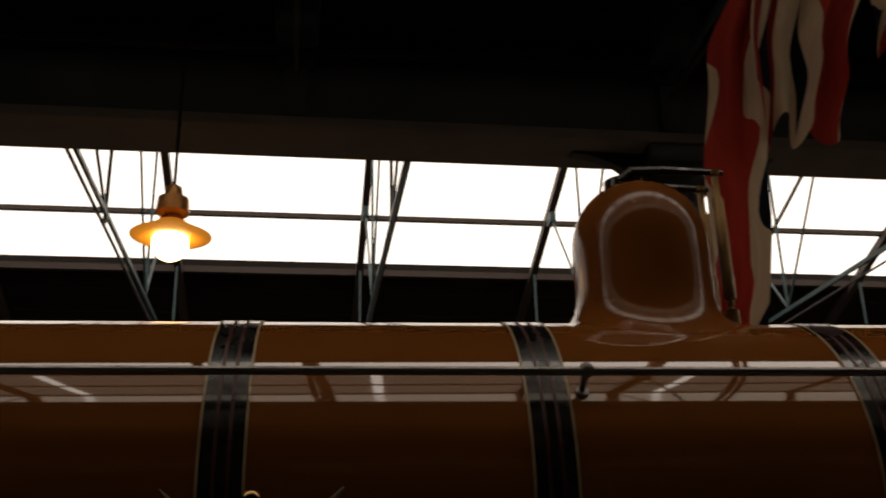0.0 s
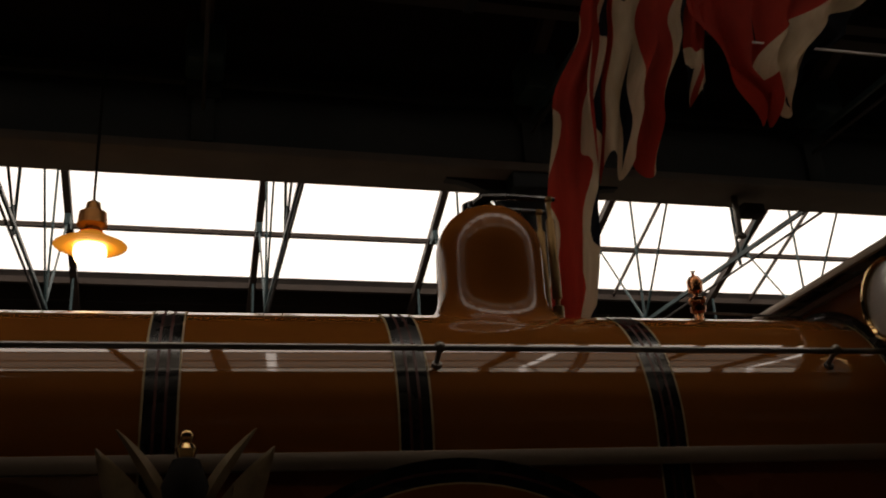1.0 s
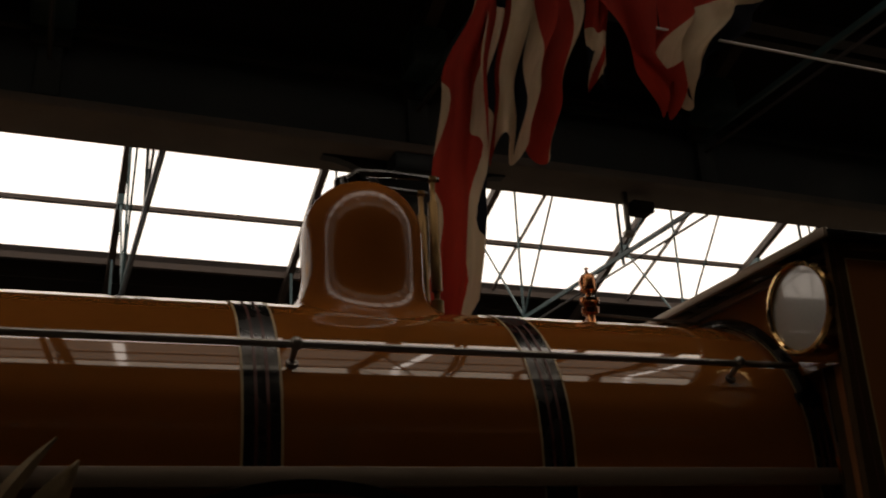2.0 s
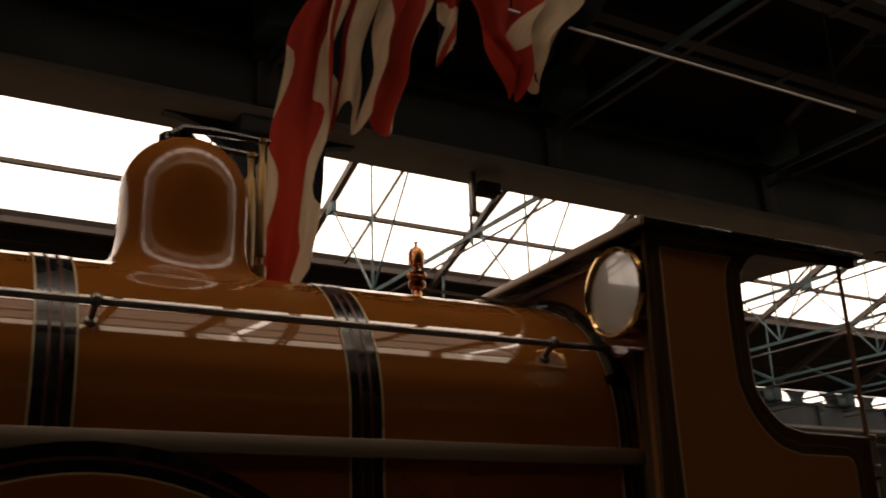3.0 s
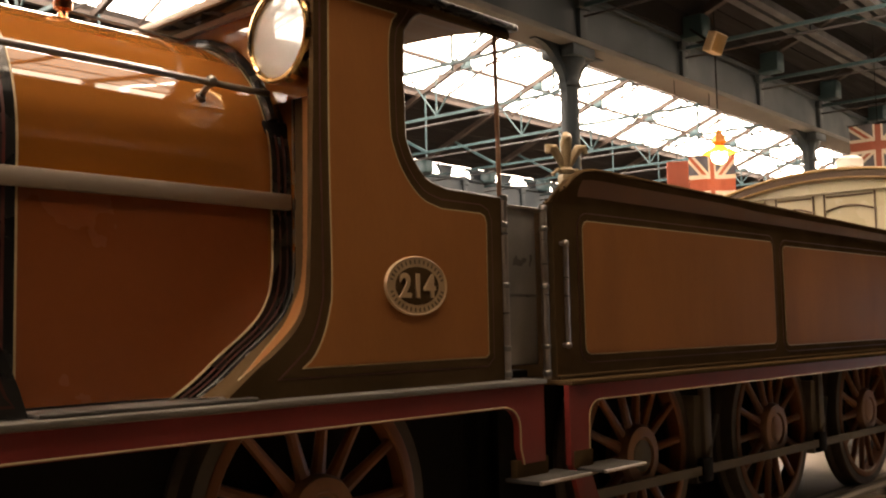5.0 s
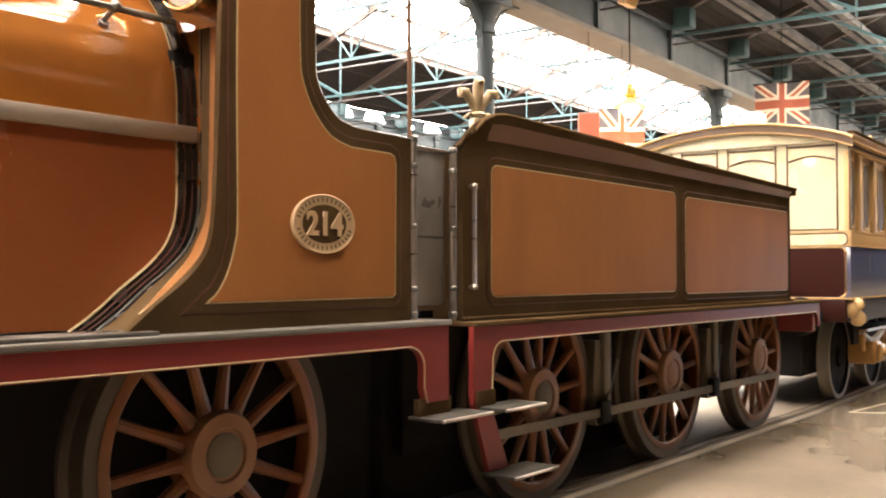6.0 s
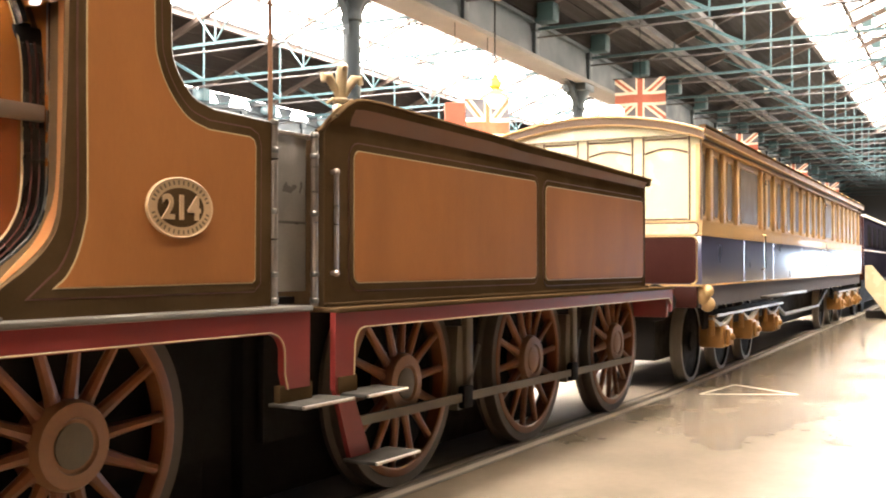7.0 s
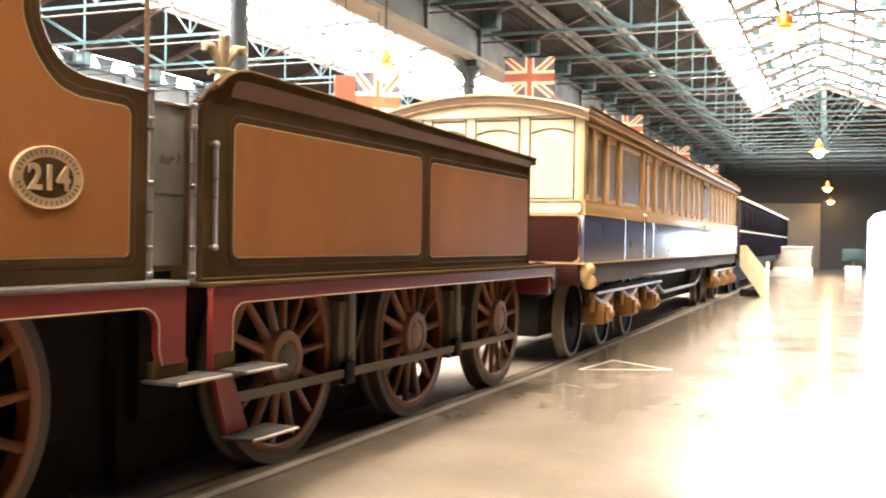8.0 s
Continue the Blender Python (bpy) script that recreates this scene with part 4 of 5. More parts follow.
        box(cf, 3.135, 3.147, s * 0.55, s * 1.085, 1.30, 2.62)
        box(cf, xf, xf + 0.012, 0.0, s * 0.452, 2.6, 3.06)
    fp = part("cab_front", cf, OCHRE, L, "ochre cab front plate with round windows", smooth=0)
    for s in (-1, 1):
        sw = part("spectacle_ring", turned(B(), [(0.19, -0.105), (0.21, -0.105), (0.216, -0.01), (0.216, 0.012), (0.207, 0.024), (0.195, 0.026), (0.187, 0.016), (0.19, -0.105)], pose(xf - 0.105, s * 0.879, 2.831) @ pose(0, 0, 0, 0, -90), 48), BRASS, fp, "polished brass round window ring")
        part("glass", turned(B(), [(0.19, 0), (0, 0.003)], pose(xf - 0.108, s * 0.879, 2.831) @ pose(0, 0, 0, 0, -90), 40), SPECTACLE_GLASS, sw, "reflecting round glass with pale daylight put into its colour")
        part("hinge", box(B(), xf - 0.115, xf - 0.065, s * 1.07 - 0.02, s * 1.07 + 0.02, 2.77, 2.89, 0.006), BRASS, sw)
        part("corner_angle", box(B(), 3.035, xf, s * 1.03, s * 1.076, 2.46, 3.06, 0.003), STRIP, fp, "dull steel angle at the cab corner")
    part("roof_angle", box(B(), 3.03, xf, -1.03, 1.03, 3.03, 3.062, 0.004), STRIP, fp, "dull steel angle under the roof edge")
    flange = [((BR + 0.025) * math.sin(radians(a)), BZ + (BR + 0.025) * math.cos(radians(a))) for a in range(-70, 71, 5)]
    part("boiler_flange", sweep(B(), [(xf - 0.012, y, z) for y, z in flange], 0.028, 8), BLACK, fp, "black angle ring round the boiler top")
    # roof
    rf = B()
    box(rf, 2.915, 3.42, -1.17, 1.17, 3.062, 3.098, 0.008)
    for e in (-1, 1):
        box(rf, 3.42, 4.29, e * 1.17, e * 1.11, 3.062, 3.098, 0.008)
    roof = part("cab_roof", rf, BLACK, L, "black cab roof, flat in front")

    def vault(r0, r1, x0, x1):
        up = [(1.115 * math.sin(radians(q)), 3.035 + r1 * math.cos(radians(q))) for q in range(-90, 91, 5)]
        low = [(1.095 * math.sin(radians(q)), 3.03 + r0 * math.cos(radians(q))) for q in range(90, -91, -5)]
        return prism(B(), up + low, x0, x1, "x")

    part("roof_vault", vault(0.157, 0.185, 3.42, 4.28), BLACK, roof, "arched rear part of the cab roof")
    part("roof_lining", vault(0.135, 0.150, 3.42, 4.27), LINING_BOARD, roof, "varnished red-brown boarded roof lining")
    part("roof_edge", box(B(), 3.066, 3.42, -1.125, 1.125, 3.03, 3.064, 0.006), OLIVE, roof)
    for e in (-1, 1):
        part("roof_edge", box(B(), 3.42, 4.27, e * 1.125, e * 1.09, 3.03, 3.064, 0.006), OLIVE, roof)
    part("vault_front", prism(B(), [(1.095 * math.sin(radians(q)), 3.03 + 0.15 * math.cos(radians(q))) for q in range(-90, 91, 5)], 3.40, 3.42, "x"), LINING_BOARD, roof)
    part("rain_strip", box(B(), 2.893, 2.917, -1.17, 1.17, 3.058, 3.1, 0.005), STRIP, roof, "dull steel rain strip along the roof front")
    # stanchions and handrails
    for s in (-1, 1):
        st = part("cab_pillar", rod(B(), (4.20, s * 1.085, 2.19), (4.19, s * 1.085, 3.04), 0.012, 10), PILLAR, L, "thin copper cab roof pillar")
        hp = part("cab_handrail", rod(B(), (4.212, s * 1.10, 1.262), (4.212, s * 1.10, 2.20), 0.019, 12), STEEL, L, "polished steel cab handrail")
        for z in (1.29, 1.42, 1.74, 2.05, 2.19):
            part("collar", turned(B(), [(0.019, -0.014), (0.0235, -0.009), (0.0235, 0.009), (0.019, 0.014)], pose(4.212, s * 1.10, z), 14), IRON, hp)
    # number plate
    def ellipse(a, b, n=48):
        return [(3.545 + a * math.cos(2 * math.pi * i / n), 1.725 + b * math.sin(2 * math.pi * i / n)) for i in range(n)]
    plate = part("number_plate", prism(B(), ellipse(0.2, 0.136), -1.100, -1.122, "y"), PLATE_BRASS, L, "oval brass number plate with raised figures")
    part("plate_ground", prism(B(), ellipse(0.142, 0.088), -1.122, -1.1235, "y"), OLIVE, plate, smooth=0)
    part("plate_rim", sweep(B(), [(x, -1.122, z) for x, z in ellipse(0.196, 0.132)] + [(3.741, -1.122, 1.725)], 0.005, 6), PLATE_BRASS, plate)
    for dx, ch in ((-0.082, "2"), (-0.002, "1"), (0.078, "4")):
        writing("plate_figure", ch, 0.15, pose(3.545 + dx, -1.127, 1.72, 90), PLATE_BRASS, plate)
    for i in range(36):
        a = 2 * math.pi * (i + 0.5) / 36
        if abs(math.sin(a)) < 0.1:
            continue
        o = part("plate_letter_bar", box(B(), -0.0045, 0.0045, -0.0015, 0.0015, -0.010, 0.010), PLATE_INK, plate)
        o.matrix_local = pose(3.545 + 0.171 * math.cos(a), -1.1225, 1.725 + 0.111 * math.sin(a)) @ pose(0, 0, 0, 0, 90 - math.degrees(a), 0)
    # gangway between engine and tender
    part("gangway_door", box(B(), 4.25, 4.56, -1.03, -1.012, 1.33, 2.15, 0.004), DOORPLATE, L, "bright grey sheet iron gangway door")
    part("gangway_door_rail", box(B(), 4.25, 4.56, -1.036, -1.03, 1.685, 1.70), GREYPLATE, L)
    # deep black block added to keep the gangway gap dark below
    part("drag_beam_shade_block", box(B(), 4.28, 4.62, -0.45, 1.0, 0.10, 1.2), SOOT, L)
    part("cab_backhead", box(B(), 3.0, 3.3, -0.7, 0.7, 1.27, 2.5, 0.03), SOOT, L)
    part("cab_floor", box(B(), 3.0, 4.5, -1.0, 1.0, 1.264, 1.30), SOOT, L)
    part("gangway_rail", box(B(), 4.24, 4.62, -1.05, -0.95, 2.15, 2.17, 0.006), STEEL, L)


locomotive()


def tender():
    T = thing("tender", "ochre-brown six-wheeled locomotive tender with dark borders and crimson frame", "tender")
    side = [(4.62, 1.25), (9.93, 1.25), (9.93, 2.22), (4.62, 2.22)]
    part("tank", box(B(), 4.70, 9.90, -1.06, 1.06, 1.25, 2.18), OLIVE, T)
    for s in (-1, 1):
        sd = part("tender_side", prism(B(), side, s * 1.06, s * 1.1, "y"), OLIVE, T, "dark bordered tender side with two ochre panels")
        lined_panel(sd, rounded(4.905, 7.34, 1.37, 2.112, 0.05), s * 1.1, s, OCHRE_DULL, "ochre_panel")
        lined_panel(sd, rounded(7.525, 9.845, 1.35, 2.09, 0.05), s * 1.1, s, OCHRE_DULL, "ochre_panel")
        # flared coping
        bm = B()
        prof = [(1.1, 2.20), (1.105, 2.25), (1.125, 2.29), (1.16, 2.318), (1.165, 2.335), (1.11, 2.335), (1.08, 2.30), (1.07, 2.20)]
        xs = [4.66, 4.74, 4.84, 4.95, 5.1, 5.4, 9.93]
        rise = [-0.06, 0.0, 0.045, 0.06, 0.062, 0.056, -0.025]
        rows = [[bm.verts.new((x, s * y, z + h * (z - 2.2) / 0.135)) for y, z in prof] for x, h in zip(xs, rise)]
        for p, q in zip(rows, rows[1:]):
            for k in range(len(prof)):
                bm.faces.new((p[k], p[(k + 1) % len(prof)], q[(k + 1) % len(prof)], q[k]))
        bm.faces.new(rows[0])
        bm.faces.new(rows[-1])
        cp = part("coping", bm, OLIVE, T, "dark flared coping along the tender top")
        bm = B()
        prev = None
        for x, h in zip([4.86] + xs[3:-1] + [7.0, 9.88], [0.048] + rise[3:-1] + [0.036, -0.025]):
            vs = tuple(bm.verts.new((x, s * y, z + h * (z - 2.2) / 0.135)) for y, z in ((1.107, 2.236), (1.1185, 2.268), (1.146, 2.302)))
            if prev:
                bm.faces.new((prev[0], prev[1], vs[1], vs[0]))
                bm.faces.new((prev[1], prev[2], vs[2], vs[1]))
            prev = vs
        part("coping_panel", bm, COPING, cp, "red-brown strip on the coping")
        part("top_beading", sweep(B(), [(x, s * 1.163, 2.337 + h) for x, h in zip(xs, rise)], 0.012, 8), OLIVE, cp)
        # curled front corner
        part("front_scroll", sweep(B(), [(4.56, s * 1.1, 2.185), (4.60, s * 1.1, 2.20), (4.64, s * 1.11, 2.25), (4.70, s * 1.13, 2.31), (4.80, s * 1.15, 2.37), (4.92, s * 1.16, 2.395)], 0.012, 8), OLIVE, cp)
        part("front_edge", prism(B(), [(4.615, 1.25), (4.68, 1.25), (4.68, 2.24), (4.615, 2.18)], s * 1.055, s * 1.112, "y"), OLIVE, T)
        hr = part("tender_handrail", rod(B(), (4.68, s * 1.145, 1.425), (4.68, s * 1.145, 1.975), 0.013, 10), STEEL, T, "short vertical steel handrail")
        for z in (1.425, 1.975):
            k = rod(B(), (4.68, s * 1.1, z), (4.68, s * 1.145, z), 0.012, 8)
            ball(k, (4.68, s * 1.145, z), 0.02)
            part("bracket", k, STEEL, hr)
        gp = part("gangway_pillar", rod(B(), (4.545, s * 1.10, 1.25), (4.545, s * 1.10, 2.18), 0.019, 12), STEEL, T, "polished steel gangway pillar")
        for z in (1.28, 1.42, 1.74, 2.05, 2.16):
            part("collar", turned(B(), [(0.019, -0.014), (0.0235, -0.009), (0.0235, 0.009), (0.019, 0.014)], pose(4.545, s * 1.10, z), 14), IRON, gp)
        # frame
        out = [(10.49, 1.215), (4.59, 1.215), (4.59, 0.80), (4.75, 0.80), (4.76, 1.0)]
        out += [(4.86 - 0.1 * math.cos(radians(a)), 1.02 + 0.1 * math.sin(radians(a))) for a in range(0, 91, 18)]
        out += [(10.36, 1.12), (10.44, 1.06), (10.45, 0.98), (10.49, 0.98)]
        part("valance", prism(B(), out, s * 1.17, s * 1.205, "y"), RED, T, "crimson tender frame with cream line")
        line = [(x + 0.006, s * 1.2085, z + 0.006) for x, z in out[3:-2]]
        part("cream_lining", sweep(B(), line, 0.004, 6), CREAM_LINE, T)
        hang = [(4.60, 0.80), (4.75, 0.80), (4.93, 0.42), (4.74, 0.42)]
        part("step_hanger", prism(B(), hang, s * 1.17, s * 1.2, "y"), RED, T, "crimson step hanger")
        for x0, x1, z in ((4.64, 5.03, 0.775), (4.72, 5.16, 0.405)):
            part("step_plate", box(B(), x0, x1, s * 1.16, s * 1.38, z - 0.01, z + 0.01, 0.005), STEPPLATE, T, "worn steel footstep")
            part("step_lip", rod(B(), (x0, s * 1.382, z), (x1, s * 1.382, z), 0.009, 8), STEEL, T, "bright worn step edge")
        part("step_back", box(B(), 4.61, 4.78, s * 1.205, s * 1.215, 0.78, 0.87, 0.003), OLIVE, T)
        # lower moulding and rivets of tank foot
        part("foot_angle", box(B(), 4.62, 9.95, s * 1.1, s * 1.13, 1.242, 1.262, 0.004), OLIVE, T)
        for x in (5.885, 7.865, 9.845):
            wheel(T, x, s * 0.785, 0.685, 0.685, 14, name="tender_wheel", hub_r=0.2, cap=HUBCAP if x < 6 else HUBFACE, flip=s > 0)
        part("brake_rod", bar(B(), (5.12, s * 0.89, 0.525), (10.1, s * 0.89, 0.505), 0.022, 0.06), HUBCAP, T, "long grey brake pull rod")
        for x in (6.70, 8.68, 10.62):
            if x > 10.4:
                continue
            bh = part("brake_hanger", box(B(), x - 0.05, x + 0.05, s * 0.82, s * 0.87, 0.48, 1.2, 0.01), HUBCAP, T, "grey brake hanger")
            blk = [(x - 0.16 + 0.03 * abs(i - 3) / 3, 0.42 + 0.1 * i) for i in range(7)] + [(x - 0.05, 1.02), (x - 0.05, 0.42)]
            part("brake_block", prism(B(), blk, s * 0.72, s * 0.84, "y"), HUBCAP, bh)
        part("inner_frame", box(B(), 4.7, 10.4, s * 0.58, s * 0.62, 0.45, 1.2), SOOT, T)
    for x in (5.885, 7.865, 9.845):
        part("axle", rod(B(), (x, -0.735, 0.685), (x, 0.735, 0.685), 0.085, 14), SOOT, T)
    # lowered black box that stops daylight between the front tender wheels
    part("well_shade_block", box(B(), 4.62, 8.5, -0.54, 0.55, 0.10, 1.2, 0.04), SOOT, T)
    part("rear_well", box(B(), 8.5, 10.2, -0.54, 0.55, 0.40, 1.2, 0.04), SOOT, T)
    for x in (6.62, 8.60):
        part("brake_cross_beam", rod(B(), (x, -0.87, 0.55), (x, 0.87, 0.55), 0.045, 10), SOOT, T)
        part("brake_adjuster", box(B(), x - 0.09, x + 0.05, -0.915, -0.865, 0.44, 0.60, 0.012), SOOT, T, "dark iron rod joint")
        part("brake_link", rod(B(), (x, -0.89, 0.56), (x + 0.34, -0.80, 0.86), 0.018, 8), HUBCAP, T)
    part("platform", box(B(), 4.59, 10.49, -1.23, 1.23, 1.213, 1.24, 0.005), OLIVE, T, "dark tender platform edge")
    part("rear_sheet", box(B(), 9.90, 9.94, -1.1, 1.1, 1.24, 2.22, 0.004), OLIVE, T)
    part("rear_coping", box(B(), 9.87, 9.95, -1.16, 1.16, 2.25, 2.312, 0.012), OLIVE, T)
    part("coal_space_floor", box(B(), 4.8, 9.9, -1.05, 1.05, 2.1, 2.19), SOOT, T)
    bb = part("buffer_beam", box(B(), 10.44, 10.52, -1.15, 1.15, 0.92, 1.215, 0.008), RED, T, "crimson buffer beam")
    for y in (-0.87, 0.87):
        part("buffer", turned(B(), [(0, 0), (0.13, 0), (0.13, 0.04), (0.085, 0.07), (0.075, 0.32), (0.05, 0.33), (0.05, 0.40), (0.2, 0.42), (0.205, 0.45), (0, 0.465)], pose(10.5, y, 1.05) @ pose(0, 0, 0, 0, 90), 28), SOOT, bb, "black iron buffer")
    part("coupling_hook", sweep(B(), [(10.5, 0, 1.05), (10.68, 0, 1.06), (10.76, 0, 1.0), (10.72, 0, 0.93)], 0.035, 8), SOOT, bb)
    part("lamp_iron", box(B(), 10.12, 10.16, -1.02, -0.98, 1.24, 1.38, 0.006), BLACK, T)


tender()


# ---------------------------------------------------------------- carriages
COACH = pose(11.41, -1.25, 0, 0, 0, 2.0)


def carriage():
    """A royal saloon: x from its near end, y from its near side."""
    C1 = thing("royal_saloon_carriage", "ivory and plum railway saloon with gilded mouldings and white roof", "railway carriage", COACH)
    Lc, Wd = 17.3, 2.55
    part("body_lower", box(B(), 0.02, Lc, 0.0, Wd, 1.24, 1.80, 0.01), PLUM_BLUE_GLARE, C1, "glossy plum lower panels with blue doorway glare in their colour")
    part("body_upper", box(B(), 0.06, Lc, 0.06, Wd - 0.06, 1.80, 2.93), TEAK, C1, "straw varnished upper side")
    part("waist_panel", box(B(), 0.0, Lc, -0.012, Wd + 0.012, 1.80, 1.955, 0.008), TEAK, C1)
    part("waist_moulding", box(B(), -0.008, Lc, -0.02, Wd + 0.02, 1.795, 1.815, 0.004), GOLDEN, C1)
    part("waist_moulding", box(B(), -0.008, Lc, -0.02, Wd + 0.02, 1.945, 1.97, 0.004), GOLDEN, C1)
    part("sole_moulding", box(B(), -0.005, Lc, -0.015, Wd + 0.015, 1.225, 1.245, 0.004), GOLDEN, C1)
    # end: ivory panels between mouldings
    part("end_panel", box(B(), 0.0, 0.06, 0.0, Wd, 1.955, 2.95), IVORY, C1, "ivory painted carriage end")
    part("end_waist", prism(B(), rounded(0.03, Wd - 0.03, 1.815, 1.94, 0.04), -0.018, 0.01, "x"), IVORY, C1)
    part("end_lower", prism(B(), rounded(0.06, Wd - 0.06, 1.255, 1.785, 0.06), 0.0, 0.025, "x"), CHOC, C1, "deep plum lower end panel")
    part("end_waist_beading", sweep(B(), [(-0.018, y, z) for y, z in rounded(0.03, Wd - 0.03, 1.815, 1.94, 0.04)], 0.008, 6), WALNUT, C1)
    part("end_beading", sweep(B(), [(0.0, y, z) for y, z in rounded(0.05, Wd - 0.05, 1.25, 1.79, 0.06)] , 0.012, 6), GOLDEN, C1)
    for y in (0.0, 0.13, 0.66, 0.79, 1.335, 1.46, 1.89, 2.02, 2.42, Wd):
        part("end_moulding", box(B(), -0.016, 0.01, y - 0.009, y + 0.009, 1.97, 2.93, 0.004), WALNUT, C1)
    for y0, y1 in ((0.15, 0.64), (0.81, 1.315), (1.48, 1.87), (2.04, 2.40)):
        arc = [(y0 + (y1 - y0) * i / 10, 2.74 + 0.05 * math.sin(math.pi * i / 10)) for i in range(11)]
        part("end_arch_moulding", sweep(B(), [(-0.008, y, z) for y, z in arc], 0.011, 6), WALNUT, C1)
        part("end_foot_moulding", sweep(B(), [(-0.008, y, 1.985) for y, z in arc], 0.009, 6), WALNUT, C1)
        part("end_top_moulding", sweep(B(), [(-0.008, y, 2.90) for y, z in arc], 0.010, 6), WALNUT, C1)
    # roof: an arc with overhanging cornice
    n = 24
    arc = [(-0.06 + (Wd + 0.12) * i / n, 2.98 + 0.23 * math.sin(math.pi * i / n) ** 0.8) for i in range(n + 1)]
    part("roof", prism(B(), arc + [(Wd + 0.06, 2.94), (-0.06, 2.94)], -0.03, Lc + 0.08, "x"), ROOFWHITE, C1, "white canvas arched roof")
    corn = [(y, z) for y, z in arc]
    part("roof_edge", prism(B(), [(y, z) for y, z in corn] + [(y, z - 0.034) for y, z in corn[::-1]], -0.10, -0.032, "x"), ROOFWHITE, C1)
    tym = [(y, z - 0.10) for y, z in arc if z - 0.10 > 2.946]
    part("tympanum", prism(B(), [(tym[0][0], 2.94)] + tym + [(tym[-1][0], 2.94)], -0.045, -0.031, "x"), IVORY, C1, "ivory panel under the arched end cornice")
    part("cornice", prism(B(), [(y, z - 0.035) for y, z in corn] + [(y, z - 0.105) for y, z in corn[::-1]], -0.115, -0.03, "x"), WALNUT, C1, "brown varnished end cornice")
    part("cornice_line", sweep(B(), [(-0.118, y, z - 0.02) for y, z in corn], 0.018, 6), GOLDEN, C1)
    part("cornice_line", sweep(B(), [(-0.10, y, z - 0.115) for y, z in corn], 0.014, 6), GOLDEN, C1)
    part("eaves_cornice", box(B(), -0.1, Lc + 0.06, -0.075, 0.02, 2.925, 3.0, 0.012), COPING, C1, "red-brown eaves cornice")
    part("eaves_line", box(B(), -0.1, Lc + 0.06, -0.08, -0.02, 2.905, 2.924, 0.004), GOLDEN, C1, "gilded line under the eaves cornice")
    part("eaves_gutter", box(B(), -0.1, Lc + 0.06, -0.085, 0.0, 3.0, 3.03, 0.006), OLIVE, C1)
    part("eaves_underline", box(B(), 0.0, Lc, -0.02, 0.05, 2.83, 2.86, 0.006), GOLDEN, C1)
    for i in range(14):
        part("eaves_boss", turned(B(), [(0.025, 0), (0.034, 0.012), (0.03, 0.03), (0.012, 0.045), (0, 0.048)], pose(0.8 + 1.2 * i, -0.03, 3.03), 12), GOLDEN, C1, "small gilded eaves boss")
    part("roof_ventilator", turned(B(), [(0.13, 0), (0.12, 0.1), (0.15, 0.12), (0.15, 0.2), (0.1, 0.24), (0, 0.25)], pose(0.7, 1.27, 3.2), 20), ROOFWHITE, C1, "squat white roof ventilator")
    # windows along the side
    wins = [(0.12, 0.34), (0.74, 1.0), (1.46, 1.78), (2.26, 3.45), (4.12, 4.42), (5.0, 5.32), (5.9, 6.25), (6.75, 7.15), (7.6, 7.95), (8.35, 8.7), (9.1, 9.45), (9.85, 10.2), (10.45, 11.6), (12.1, 12.45), (12.9, 13.25), (13.7, 14.05), (14.5, 14.85), (15.3, 15.65), (16.1, 16.5)]
    for x0, x1 in wins:
        w = part("window", prism(B(), rounded(x0, x1, 2.03, 2.74, 0.09), 0.035, 0.065, "y"), GLASS_DARK, C1, "dark dusty carriage window")
        ring = rounded(x0 - 0.02, x1 + 0.02, 2.01, 2.76, 0.10)
        part("window_frame", sweep(B(), [(x, 0.035, z) for x, z in ring] + [(ring[0][0], 0.035, ring[0][1])], 0.011, 6), GOLDEN, w, "gilded window frame")
    xs = [0.04, 0.54, 1.23, 2.02, 3.68, 4.0, 4.7, 5.6, 6.5, 7.38, 8.15, 8.9, 9.65, 10.32, 11.75, 12.65, 13.5, 14.3, 15.1, 15.9, 16.9]
    for x in xs:
        part("pillar_moulding", box(B(), x - 0.06, x + 0.06, 0.005, 0.06, 1.97, 2.83, 0.012), TEAK, C1)
    for x in (3.74, 10.3):
        part("door_gap", box(B(), x, x + 0.012, -0.003, 0.03, 1.25, 2.8), SOOT, C1)
        part("door_hinge", box(B(), x - 0.05, x + 0.06, -0.03, 0.0, 2.62, 2.7, 0.01), BRASS, C1, "brass door hinge")
        part("grab_handle", sweep(B(), [(x - 0.2, 0.0, 1.9), (x - 0.2, -0.05, 1.88), (x - 0.2, -0.05, 1.42), (x - 0.2, 0.0, 1.4)], 0.014, 8), BRASS, C1)
    for x in (2.3, 3.7, 4.45, 7.3, 10.3, 11.8):
        part("panel_beading", box(B(), x - 0.008, x + 0.008, -0.006, 0.004, 1.25, 1.79), PLUM_BLUE_GLARE, C1)
    # underframe
    part("solebar", box(B(), 0.1, Lc - 0.1, 0.03, 0.12, 0.98, 1.226), GLASSY_BLUE, C1, "dull plum solebar below the body")
    part("headstock", box(B(), -0.02, 0.1, 0.05, Wd - 0.05, 0.98, 1.22, 0.01), CHOC, C1)
    part("footboard", box(B(), 3.6, 7.4, -0.06, 0.16, 0.98, 1.02, 0.006), GREYPLATE, C1, "long wooden footboard")
    part("truss_rod", sweep(B(), [(5.2, 0.2, 0.95), (6.6, 0.2, 0.62), (10.6, 0.2, 0.62), (12.0, 0.2, 0.95)], 0.035, 8), IRON, C1)
